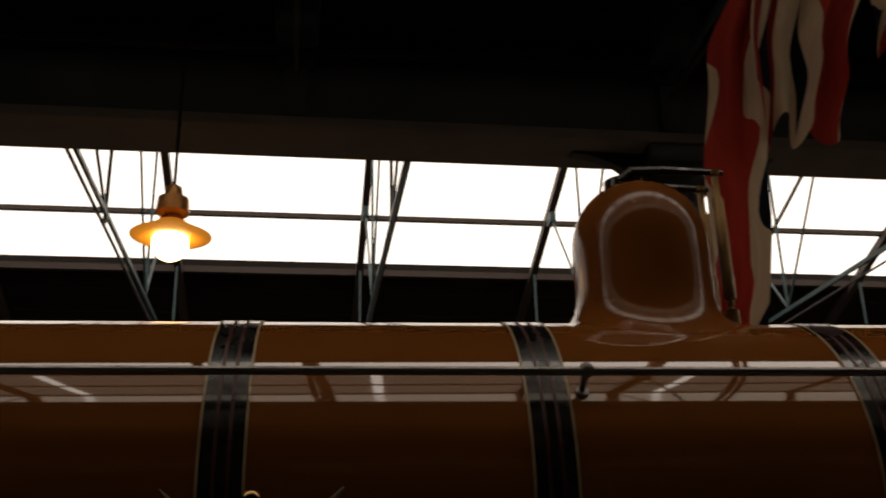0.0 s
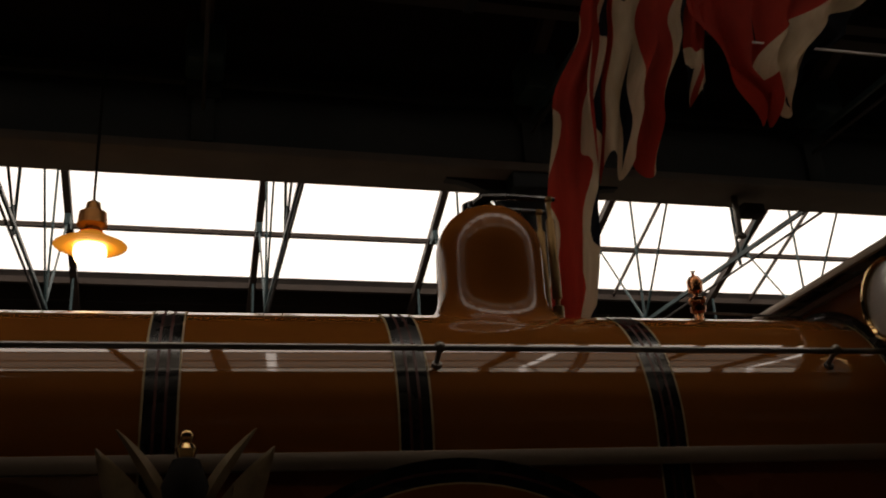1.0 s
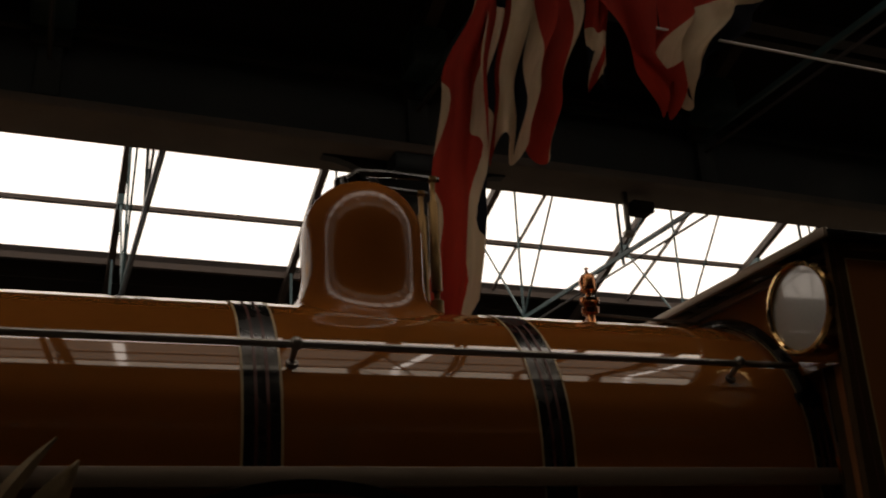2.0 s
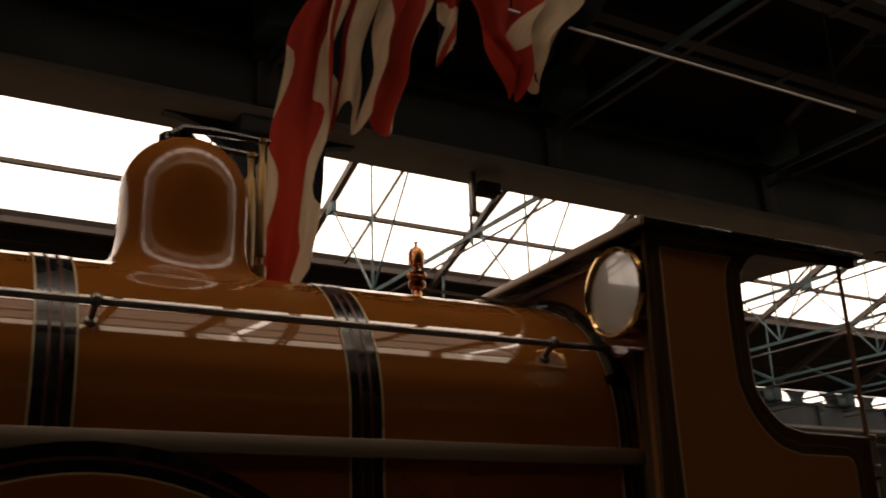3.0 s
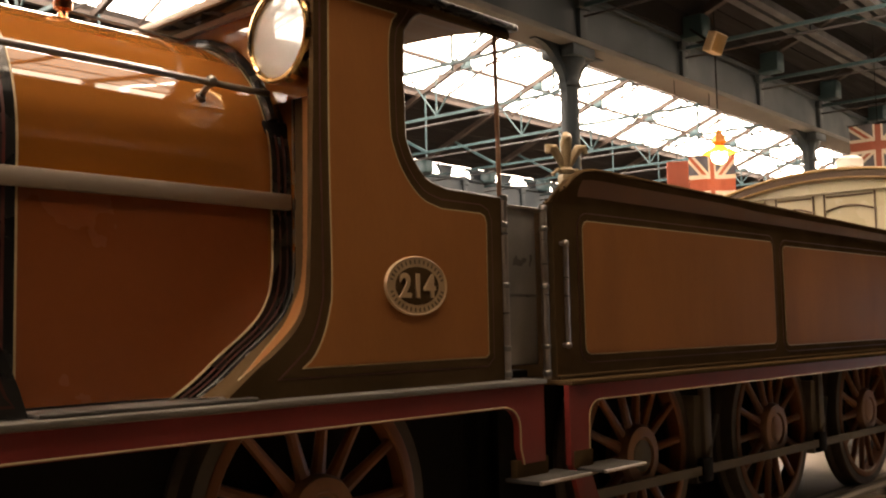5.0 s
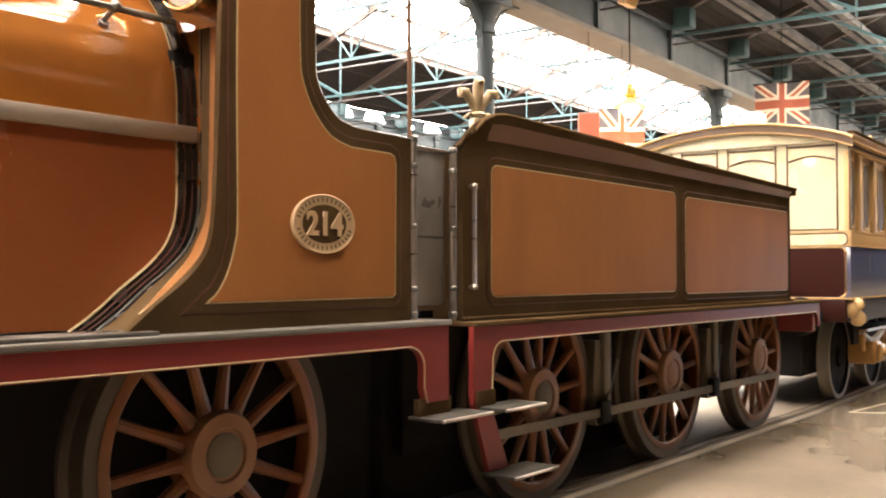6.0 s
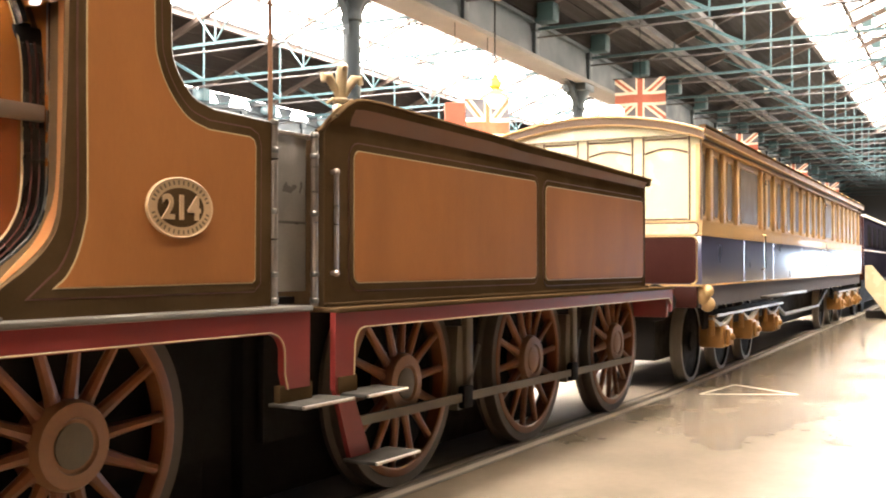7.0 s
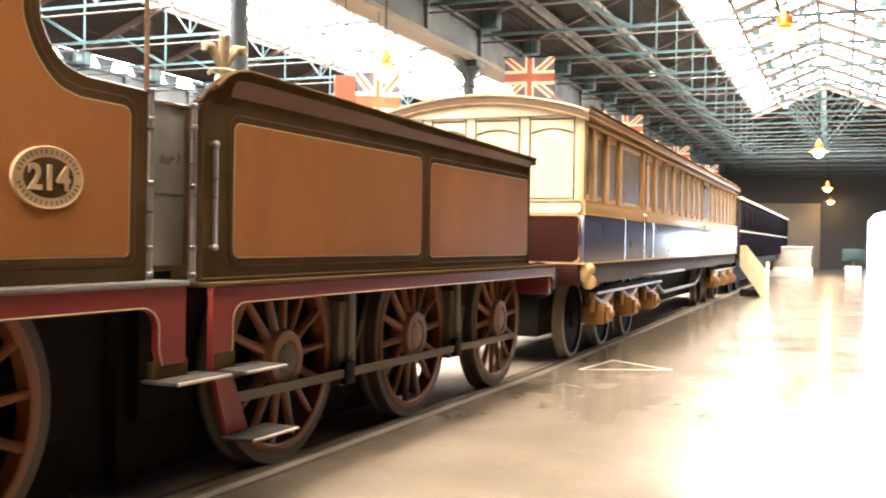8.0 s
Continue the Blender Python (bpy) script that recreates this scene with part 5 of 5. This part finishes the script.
    part("gilded_carving", ball(ball(ball(B(), (0.16, 0.02, 1.12), 0.12, 12, (1, 0.7, 1)), (0.2, -0.02, 1.02), 0.09, 10), (0.13, -0.04, 1.17), 0.07, 10), GOLDEN, C1, "gilded lion-like carved boss on the corner")
    for y in (0.4, Wd - 0.4):
        part("buffer", turned(B(), [(0, 0), (0.12, 0), (0.12, 0.04), (0.075, 0.07), (0.065, 0.3), (0.045, 0.31), (0.045, 0.36), (0.2, 0.38), (0.2, 0.41), (0, 0.42)], pose(0.0, y, 1.05) @ pose(0, 0, 0, 0, -90), 24), SOOT, C1, "black iron buffer")
    part("underframe", box(B(), 0.3, Lc - 0.3, 0.62, Wd - 0.62, 0.34, 1.2), SOOT, C1)
    part("body_far_end", box(B(), Lc - 0.01, Lc + 0.05, 0.0, Wd, 1.24, 2.94), CHOC, C1)

    def bogie(x0):
        wheels = (x0, x0 + 1.7, x0 + 3.4)
        part("bogie_frame", box(B(), x0 - 0.75, x0 + 4.15, 0.12, 0.17, 0.70, 0.92, 0.02), SOOT, C1)
        part("bogie_rail", bar(B(), (x0 - 0.6, 0.02, 0.86), (x0 + 4.0, 0.02, 0.86), 0.02, 0.03), STEEL, C1)
        for x in wheels:
            w = part("carriage_wheel", turned(B(), [(0.45, 0.012), (0.5, 0.012), (0.5, -0.09), (0.53, -0.12), (0.45, -0.12)], pose(x, 0.48, 0.5, 90), 36), WHEELWHITE, C1, "pale rimmed carriage wheel")
            far = part("carriage_wheel", turned(B(), [(0.45, 0.012), (0.5, 0.012), (0.5, -0.09), (0.53, -0.12), (0.45, -0.12)], pose(x, Wd - 0.48, 0.5, -90), 36), WHEELWHITE, C1)
            part("wheel_disc", turned(B(), [(0, 0.03), (0.12, 0.03), (0.13, 0.0), (0.44, -0.02), (0.45, 0.012)], pose(x, Wd - 0.48, 0.5, -90), 36), SOOT, far)
            part("axle", rod(B(), (x, 0.5, 0.5), (x, Wd - 0.5, 0.5), 0.08, 14), SOOT, C1)
            part("wheel_disc", turned(B(), [(0, 0.03), (0.12, 0.03), (0.13, 0.0), (0.44, -0.02), (0.45, 0.012)], pose(x, 0.48, 0.5, 90), 36), SOOT, w)
        for x in wheels:
            bx = part("axlebox", box(B(), x - 0.16, x + 0.16, 0.02, 0.34, 0.44, 0.72, 0.04), BOXBRASS, C1, "ochre-painted axlebox")
            part("axlebox_lid", ball(box(B(), x - 0.12, x + 0.12, -0.03, 0.02, 0.47, 0.68, 0.03), (x, -0.03, 0.58), 0.05, 10), BOXBRASS, bx)
            part("leaf_spring", prism(B(), [(x - 0.55, 0.84), (x - 0.2, 0.76), (x, 0.74), (x + 0.2, 0.76), (x + 0.55, 0.84), (x + 0.55, 0.81), (x + 0.2, 0.71), (x, 0.69), (x - 0.2, 0.71), (x - 0.55, 0.81)], 0.06, 0.16, "y"), WHEELWHITE, bx)
            for dx in (-0.5, 0.5):
                part("spring_hanger", rod(B(), (x + dx, 0.1, 0.62), (x + dx, 0.1, 0.86), 0.045, 10), BOXBRASS, bx)

    bogie(1.38)
    bogie(13.2)


def far_carriages():
    c = thing("dark_saloon_carriage", "dark plum railway carriage with pale roof standing beyond the saloon", "railway carriage", COACH @ pose(18.6, 0.0, 0))
    Ld, Wd = 26.0, 2.5
    part("body", box(B(), 0, Ld, 0.05, Wd, 1.05, 2.85, 0.02), NAVY, c)
    part("end_panel", box(B(), -0.03, 0.0, 0.05, Wd, 1.05, 2.8), CHOC, c, "deep plum carriage end")
    part("end_window", box(B(), -0.045, -0.03, 0.5, 1.1, 1.9, 2.6, 0.01), CLARET, c)
    n = 16
    arc = [(0.0 + (Wd + 0.05) * i / n, 2.82 + 0.24 * math.sin(math.pi * i / n) ** 0.8) for i in range(n + 1)]
    part("roof", prism(B(), arc, -0.08, Ld, "x"), ROOFWHITE, c, "cream arched roof")
    part("gutter", box(B(), -0.08, Ld, 0.0, 0.06, 2.78, 2.86), ROOFWHITE, c)
    part("waist_line", box(B(), 0, Ld, 0.035, 0.05, 1.85, 1.89), GOLDEN, c)
    part("solebar", box(B(), 0.2, Ld - 0.2, 0.15, 0.25, 0.8, 1.05), SOOT, c)
    part("underframe", box(B(), 0.2, Ld - 0.2, 0.4, Wd - 0.4, 0.3, 1.05), SOOT, c)
    for x in (1.4, 3.6, 21.0, 23.2):
        part("wheel", turned(B(), [(0, 0.02), (0.42, 0.0), (0.5, 0.012), (0.5, -0.1), (0, -0.1)], pose(x, 0.45, 0.5, 90), 28), SOOT, c)
    for i in range(14):
        part("window", box(B(), 1.0 + 1.75 * i, 2.0 + 1.75 * i, 0.03, 0.05, 1.98, 2.6, 0.005), DIM_GLASS, c)
    for y in (0.45, Wd - 0.45):
        part("buffer", turned(B(), [(0, 0), (0.12, 0), (0.07, 0.06), (0.06, 0.35), (0.2, 0.37), (0.2, 0.4), (0, 0.41)], pose(0.0, y, 1.0) @ pose(0, 0, 0, 0, -90), 20), SOOT, c)
    # stair with ivory side panels up to the carriage
    s = thing("carriage_steps", "small ivory-sided wooden steps beside the dark carriage", "steps", COACH @ pose(18.3, 0.0, 0, 0, 0, -90))
    for y in (0.0, 0.9):
        part("side_panel", prism(B(), [(0, 0.85), (0, 1.45), (0.1, 1.45), (0.75, 0.62), (0.75, 0.0), (0.6, 0.0)], y, y + 0.04, "y"), IVORY, s, "ivory side panel")
    for i in range(4):
        part("tread", box(B(), 0.05 + 0.17 * i, 0.26 + 0.17 * i, 0.04, 0.9, 0.76 - 0.2 * i - 0.04, 0.76 - 0.2 * i), SOFFIT, s)
    part("post", box(B(), 0.72, 0.80, -0.03, 0.05, 0, 1.0, 0.01), WHITEBOX, s)
    part("support", box(B(), 0.0, 0.55, 0.1, 0.8, 0, 0.2), SOOT, s)
    # white barrier and box further along
    bx = thing("display_barrier", "low white display barrier with a glass upper panel", "barrier", HALL @ pose(50, 2.6, 0, 0, 0, 0))
    part("plinth", box(B(), 0, 1.2, -1.4, 1.0, 0, 0.42, 0.02), WHITEBOX, bx)
    part("screen", box(B(), 0.1, 1.1, -1.35, 0.95, 0.42, 1.35, 0.02), PLASTER, bx)
    part("top_rail", box(B(), 0.05, 1.15, -1.4, 1.0, 1.35, 1.42, 0.02), WHITEBOX, bx)
    st = thing("display_stand", "small white stand with pale green board near the doorway", "display stand", HALL @ pose(46, -0.55, 0))
    part("pedestal", box(B(), -0.25, 0.25, -0.32, 0.32, 0, 0.62, 0.02), WHITEBOX, st)
    part("board", box(B(), -0.08, 0.02, -0.45, 0.45, 0.85, 1.35, 0.01), TEAL, st)
    part("leg", box(B(), -0.05, 0.0, -0.05, 0.05, 0.6, 0.9), IRON, st)


carriage()
far_carriages()


# ---------------------------------------------------------------- lamps, flags, small things
def hanging_lamp(m, label="hanging lamp with a copper hood and glowing amber shade", drop=1.5):
    t = thing("hanging_lamp", label, "lamp", m, group="hanging lamps")
    part("hood", turned(B(), [(0.02, 0.36), (0.05, 0.34), (0.06, 0.28), (0.10, 0.26), (0.11, 0.16), (0.07, 0.13), (0.09, 0.10)], seg=20), SHADE, t, "copper lamp hood")
    part("shade", turned(B(), [(0.08, 0.10), (0.16, 0.05), (0.26, 0.0), (0.20, -0.02), (0.10, 0.0)], seg=24), SHADE_LIT, t, "glowing amber shade")
    part("bulb", ball(B(), (0, 0, -0.05), 0.12, 14), BULB, t, "bright warm bulb")
    part("cord", rod(B(), (0, 0, 0.35), (0, 0, 0.35 + drop), 0.012, 6), SOOT, t)
    return t


lamp = hanging_lamp(HALL @ pose(13.8, 0.68, 4.2), drop=4.2)
for u in (31.0, 51.0, 66.5):
    copy_thing(lamp, HALL @ pose(u, 0.6, 4.2))
lamp2 = hanging_lamp(HALL @ pose(14.2, 6.6, 4.10), drop=1.95)
copy_thing(lamp2, HALL @ pose(-1.2, 6.6, 4.19))


def sheet(name, rows, cols, place, uv, material=None):
    """A cloth as a grid: place(i, j) in 0..1 gives the point, uv(i, j) its place on the flag."""
    bm = B()
    lay = bm.loops.layers.uv.new("UVMap")
    grid = [[bm.verts.new(place(j / cols, i / rows)) for j in range(cols + 1)] for i in range(rows + 1)]
    for i in range(rows):
        for j in range(cols):
            f = bm.faces.new((grid[i][j], grid[i][j + 1], grid[i + 1][j + 1], grid[i + 1][j]))
            for lp, (a, b) in zip(f.loops, ((j, i), (j + 1, i), (j + 1, i + 1), (j, i + 1))):
                lp[lay].uv = uv(a / cols, b / rows)
    bmesh.ops.solidify(bm, geom=bm.faces[:], thickness=0.004)
    return mesh_from(bm, name, material or FLAG, 60)


def small_flag(m, w=0.9, h=0.62, drop=1.0, cloth=FLAG_PALE, label="small printed national flag hanging from the girder"):
    t = thing("hanging_flag", label, "flag", m, group="small flags")
    me = sheet("cloth", 10, 18, lambda a, b: ((a - 0.5) * w, 0.03 * math.sin(9 * a + 2 * b), (b - 1) * h), lambda a, b: (a, b), cloth)
    part("cloth", me, cloth, t)
    part("pole", rod(B(), (-w / 2 - 0.03, 0, 0.0), (w / 2 + 0.03, 0, 0.0), 0.012, 6), SOOT, t)
    part("cord", rod(B(), (0, 0, 0.0), (0, 0, drop), 0.006, 5), SOOT, t)
    return t


# this flag's paleness is backlight laid into its cloth colours
fl = small_flag(HALL @ pose(14.88, 7.05, 4.2, 0, 0, -55), 0.72, 0.95, 1.02, FLAG_BACKLIT, "small national flag with pale backlit colours hanging from the girder")
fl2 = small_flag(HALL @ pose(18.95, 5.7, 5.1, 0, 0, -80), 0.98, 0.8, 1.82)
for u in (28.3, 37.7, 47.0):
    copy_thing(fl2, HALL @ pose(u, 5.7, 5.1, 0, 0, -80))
bn = thing("red_banner", "plain faded red banner hanging beside a flag", "banner", HALL @ pose(13.7, 7.05, 3.97, 0, 0, -55))
part("cloth", box(B(), -0.16, 0.16, -0.03, 0.03, -0.6, 0.0, 0.02), REDBOARD, bn)
part("cord", rod(B(), (0, 0, 0), (0, 0, 1.3), 0.006, 5), SOOT, bn)


def draped_flag():
    """Three falls of one large gathered flag, hung high in front of the girder."""
    t = thing("draped_flag", "large gathered union flag draped in folds above the boiler", "flag", pose(-0.006, 0.73, 0.338) @ Matrix.Diagonal((0.794, 0.794, 0.794, 1)))
    part("hanging_cord", rod(B(), (2.2, 0.0, 7.15), (6.4, 0.0, 7.25), 0.012, 6), SOOT, t)

    def fall(left, right, folds, depth, uv, top, tip=0.0):
        def lerp(tab, z):
            for (z0, x0), (z1, x1) in zip(tab, tab[1:]):
                if z0 >= z >= z1:
                    k = (z0 - z) / (z0 - z1)
                    k = k * k * (3 - 2 * k)
                    return x0 + (x1 - x0) * k
            return tab[-1][1]
        zb = left[-1][0]

        def place(a, b):
            z = top + (zb - top) * b
            l, r = lerp(left, z), lerp(right, z)
            ph = a * folds * 2 * math.pi + 1.7 * math.sin(2.2 * b + folds)
            x = l + (r - l) * (a + 0.025 * math.sin(ph * 1.3))
            y = depth * math.sin(ph) * (0.35 + 0.65 * b) + 0.03 * math.sin(5 * b + 11 * a)
            z2 = z - tip * (b ** 3) * (0.5 + 0.5 * math.sin(ph * 0.8 + 1)) + 0.03 * math.sin(7 * a + 3 * b)
            return (x, y, z2)
        return sheet("fall_of_cloth", 40, 48, place, uv)

    part("fall_of_cloth", fall([(7.1, 2.95), (6.4, 2.78), (5.5, 2.44), (4.5, 2.30), (3.2, 2.18)], [(7.1, 3.15), (6.4, 3.02), (5.5, 2.86), (4.5, 2.72), (3.2, 2.56)], 1.7, 0.07, lambda a, b: (0.445 + 0.15 * a + 0.012 * math.sin(7 * b) + 0.02 * math.sin(23 * b + 5 * a), 1.0 - 0.30 * b), 7.1), FLAG, t)
    part("fall_of_cloth", fall([(7.1, 2.95), (6.4, 2.90), (5.6, 2.74), (5.12, 2.74)], [(7.1, 4.0), (6.4, 3.78), (5.6, 3.46), (5.12, 3.28)], 3.1, 0.10, lambda a, b: (0.265 + 0.315 * a + 0.03 * math.sin(6 * b), 0.30 + 0.025 * math.sin(5 * b + 3 * a)), 7.1, 0.25), FLAG, t)
    part("fall_of_cloth", fall([(7.2, 3.85), (6.6, 3.86), (6.1, 4.1), (5.8, 4.42)], [(7.2, 6.0), (6.6, 5.5), (6.1, 4.95), (5.8, 4.72)], 3.6, 0.11, lambda a, b: (0.472 + 0.105 * a + 0.03 * b + 0.012 * math.sin(9 * b + 4 * a), 0.06 + 0.15 * b), 7.2, 0.3), FLAG, t)
    part("fall_of_cloth", fall([(6.7, 3.82), (6.0, 3.74), (5.72, 3.70)], [(6.7, 4.0), (6.0, 3.95), (5.72, 3.9)], 1.3, 0.05, lambda a, b: (0.1 + 0.3 * a, 0.6 - 0.4 * b), 6.7, 0.06), FLAG, t)


draped_flag()


def plume_ornament(m, scale, label, cat="carving"):
    t = thing("plume_ornament", label, cat, m)
    k = scale
    bm = B()
    sweep(bm, [(0, 0, 0.10 * k), (0, -0.02 * k, 0.35 * k), (0, -0.03 * k, 0.62 * k), (0, -0.10 * k, 0.76 * k), (0, -0.18 * k, 0.70 * k)], [0.07 * k, 0.09 * k, 0.115 * k, 0.10 * k, 0.05 * k], 12)
    part("middle_plume", bm, GILT, t)
    for s in (-1, 1):
        bm = B()
        sweep(bm, [(s * 0.04 * k, 0, 0.12 * k), (s * 0.14 * k, 0, 0.34 * k), (s * 0.26 * k, -0.02 * k, 0.52 * k), (s * 0.38 * k, -0.04 * k, 0.52 * k), (s * 0.40 * k, -0.06 * k, 0.42 * k)], [0.05 * k, 0.08 * k, 0.10 * k, 0.09 * k, 0.05 * k], 10)
        part("side_plume", bm, GILT, t)
    part("coronet", turned(B(), [(0.10 * k, 0.02 * k), (0.15 * k, 0.03 * k), (0.17 * k, 0.10 * k), (0.12 * k, 0.14 * k)], seg=16), GILT, t)
    for s in (-1, 1):
        part("ribbon", sweep(B(), [(s * 0.05 * k, -0.05 * k, 0.06 * k), (s * 0.2 * k, -0.07 * k, 0.1 * k), (s * 0.32 * k, -0.05 * k, 0.0)], 0.035 * k, 8), GILT, t)
    part("base", box(B(), -0.14 * k, 0.14 * k, -0.14 * k, 0.14 * k, -0.30 * k, 0.03 * k, 0.02), GILT, t)
    return t


plume_ornament(pose(5.47, -0.60, 2.49, 0, 0, -30), 0.33, "pale gilded three-plume carving on the tender top")


def gilded_crest():
    """A leafy gilded crest on a dark post, standing on the running plate between the splashers."""
    t = thing("gilded_crest", "dark iron stand with gilded leaf-shaped wings on the running plate", "ornament", pose(-0.33, -1.02, 1.262))
    part("post", turned(B(), [(0.06, 0), (0.05, 0.03), (0.03, 0.06), (0.03, 0.55), (0.07, 0.6), (0.09, 0.72), (0.05, 0.82), (0, 0.84)], seg=16), SOOT, t)
    part("finial", ball(turned(B(), [(0.03, 0.82), (0.045, 0.86), (0.02, 0.89)], seg=12), (0, 0, 0.91), 0.03, 12, (1, 1, 0.9)), BRASS, t, "small gilded finial")
    for s in (-1, 1):
        for base, mid, tip, w in (((0.09, 0.42), (0.20, 0.66), (0.33, 0.87), 0.085), ((0.05, 0.62), (0.13, 0.80), (0.26, 0.94), 0.03), ((0.12, 0.38), (0.16, 0.5), (0.18, 0.72), 0.06)):
            bm = B()
            rows = []
            for k in range(9):
                q = k / 8
                x = (1 - q) ** 2 * base[0] + 2 * q * (1 - q) * mid[0] + q * q * tip[0]
                z = (1 - q) ** 2 * base[1] + 2 * q * (1 - q) * mid[1] + q * q * tip[1]
                hw = w * math.sin(math.pi * min(1, 0.25 + 0.75 * q)) + 0.004
                rows.append([bm.verts.new((s * (x - hw * 0.8), 0.01, z + hw * 0.4)), bm.verts.new((s * x, -0.035 * (1 - q), z)), bm.verts.new((s * (x + hw * 0.8), 0.01, z - hw * 0.4))])
            for a, b in zip(rows, rows[1:]):
                for i in (0, 1):
                    bm.faces.new((a[i], a[i + 1], b[i + 1], b[i]))
            bmesh.ops.solidify(bm, geom=bm.faces[:], thickness=0.008)
            part("leaf", bm, GILT, t, smooth=60)


gilded_crest()


def floodlight(m):
    t = thing("floodlight", "small dark floodlight clamped under the girder edge", "floodlight", m)
    part("housing", box(B(), -0.02, 0.34, -0.14, 0.14, -0.13, 0.05, 0.025), SOOT, t)
    part("arm", box(B(), -0.12, -0.04, -0.03, 0.03, -0.42, 0.22, 0.01), IRON, t)
    part("foot", box(B(), -0.16, 0.0, -0.05, 0.05, -0.5, -0.42, 0.01), IRON, t)


floodlight(HALL @ pose(4.6, 7.25, 5.09) @ Matrix.Scale(0.62, 4))


def spot_lamp(m):
    t = thing("spot_lamp", "small pale spot lamp fixed below the roof trunking", "spot lamp", m, group="spot lamps")
    part("body", turned(B(), [(0.0, -0.34), (0.075, -0.33), (0.09, -0.2), (0.06, -0.12), (0.05, 0.0)], seg=16), WHITEBOX, t)
    part("bracket", box(B(), -0.14, 0.14, -0.05, 0.05, 0.0, 0.09, 0.01), WHITEBOX, t)
    part("stem", rod(B(), (0, 0, 0.08), (0, 0, 0.5), 0.015, 6), IRON, t)
    return t


sp1 = spot_lamp(HALL @ pose(29.7, 5.2, 6.74))
for u, v, z in ((30.0, -0.9, 8.0),):
    copy_thing(sp1, HALL @ pose(u, v, z))

cd = thing("conduit", "thin pale cable conduit hung below the roof slope", "conduit", HALL @ pose(0, 5.0, 5.39))
part("pipe", rod(B(), (3.4, 0, 0), (7.1, 0, 0), 0.011, 6), WHITEBOX, cd)
for u in (3.5, 6.9):
    part("hanger", rod(B(), (u, 0, 0), (u, 0, 1.5), 0.005, 6), SOOT, cd, "thin dark hanger")


def loudspeaker(m):
    t = thing("loudspeaker", "small tan box loudspeaker tilted down from the girder", "loudspeaker", m)
    part("cabinet", box(B(), -0.12, 0.12, -0.09, 0.09, -0.15, 0.15, 0.02), PLATE_BRASS, t)
    part("grille", box(B(), -0.10, 0.10, -0.1, -0.088, -0.13, 0.13, 0.006), BALANCE, t)
    part("bracket", bar(B(), (0, 0.08, 0.0), (0.05, 0.72, 0.2), 0.03, 0.03), SOOT, t)


loudspeaker(HALL @ pose(13.35, 6.2, 5.55, 18, 12, -20))
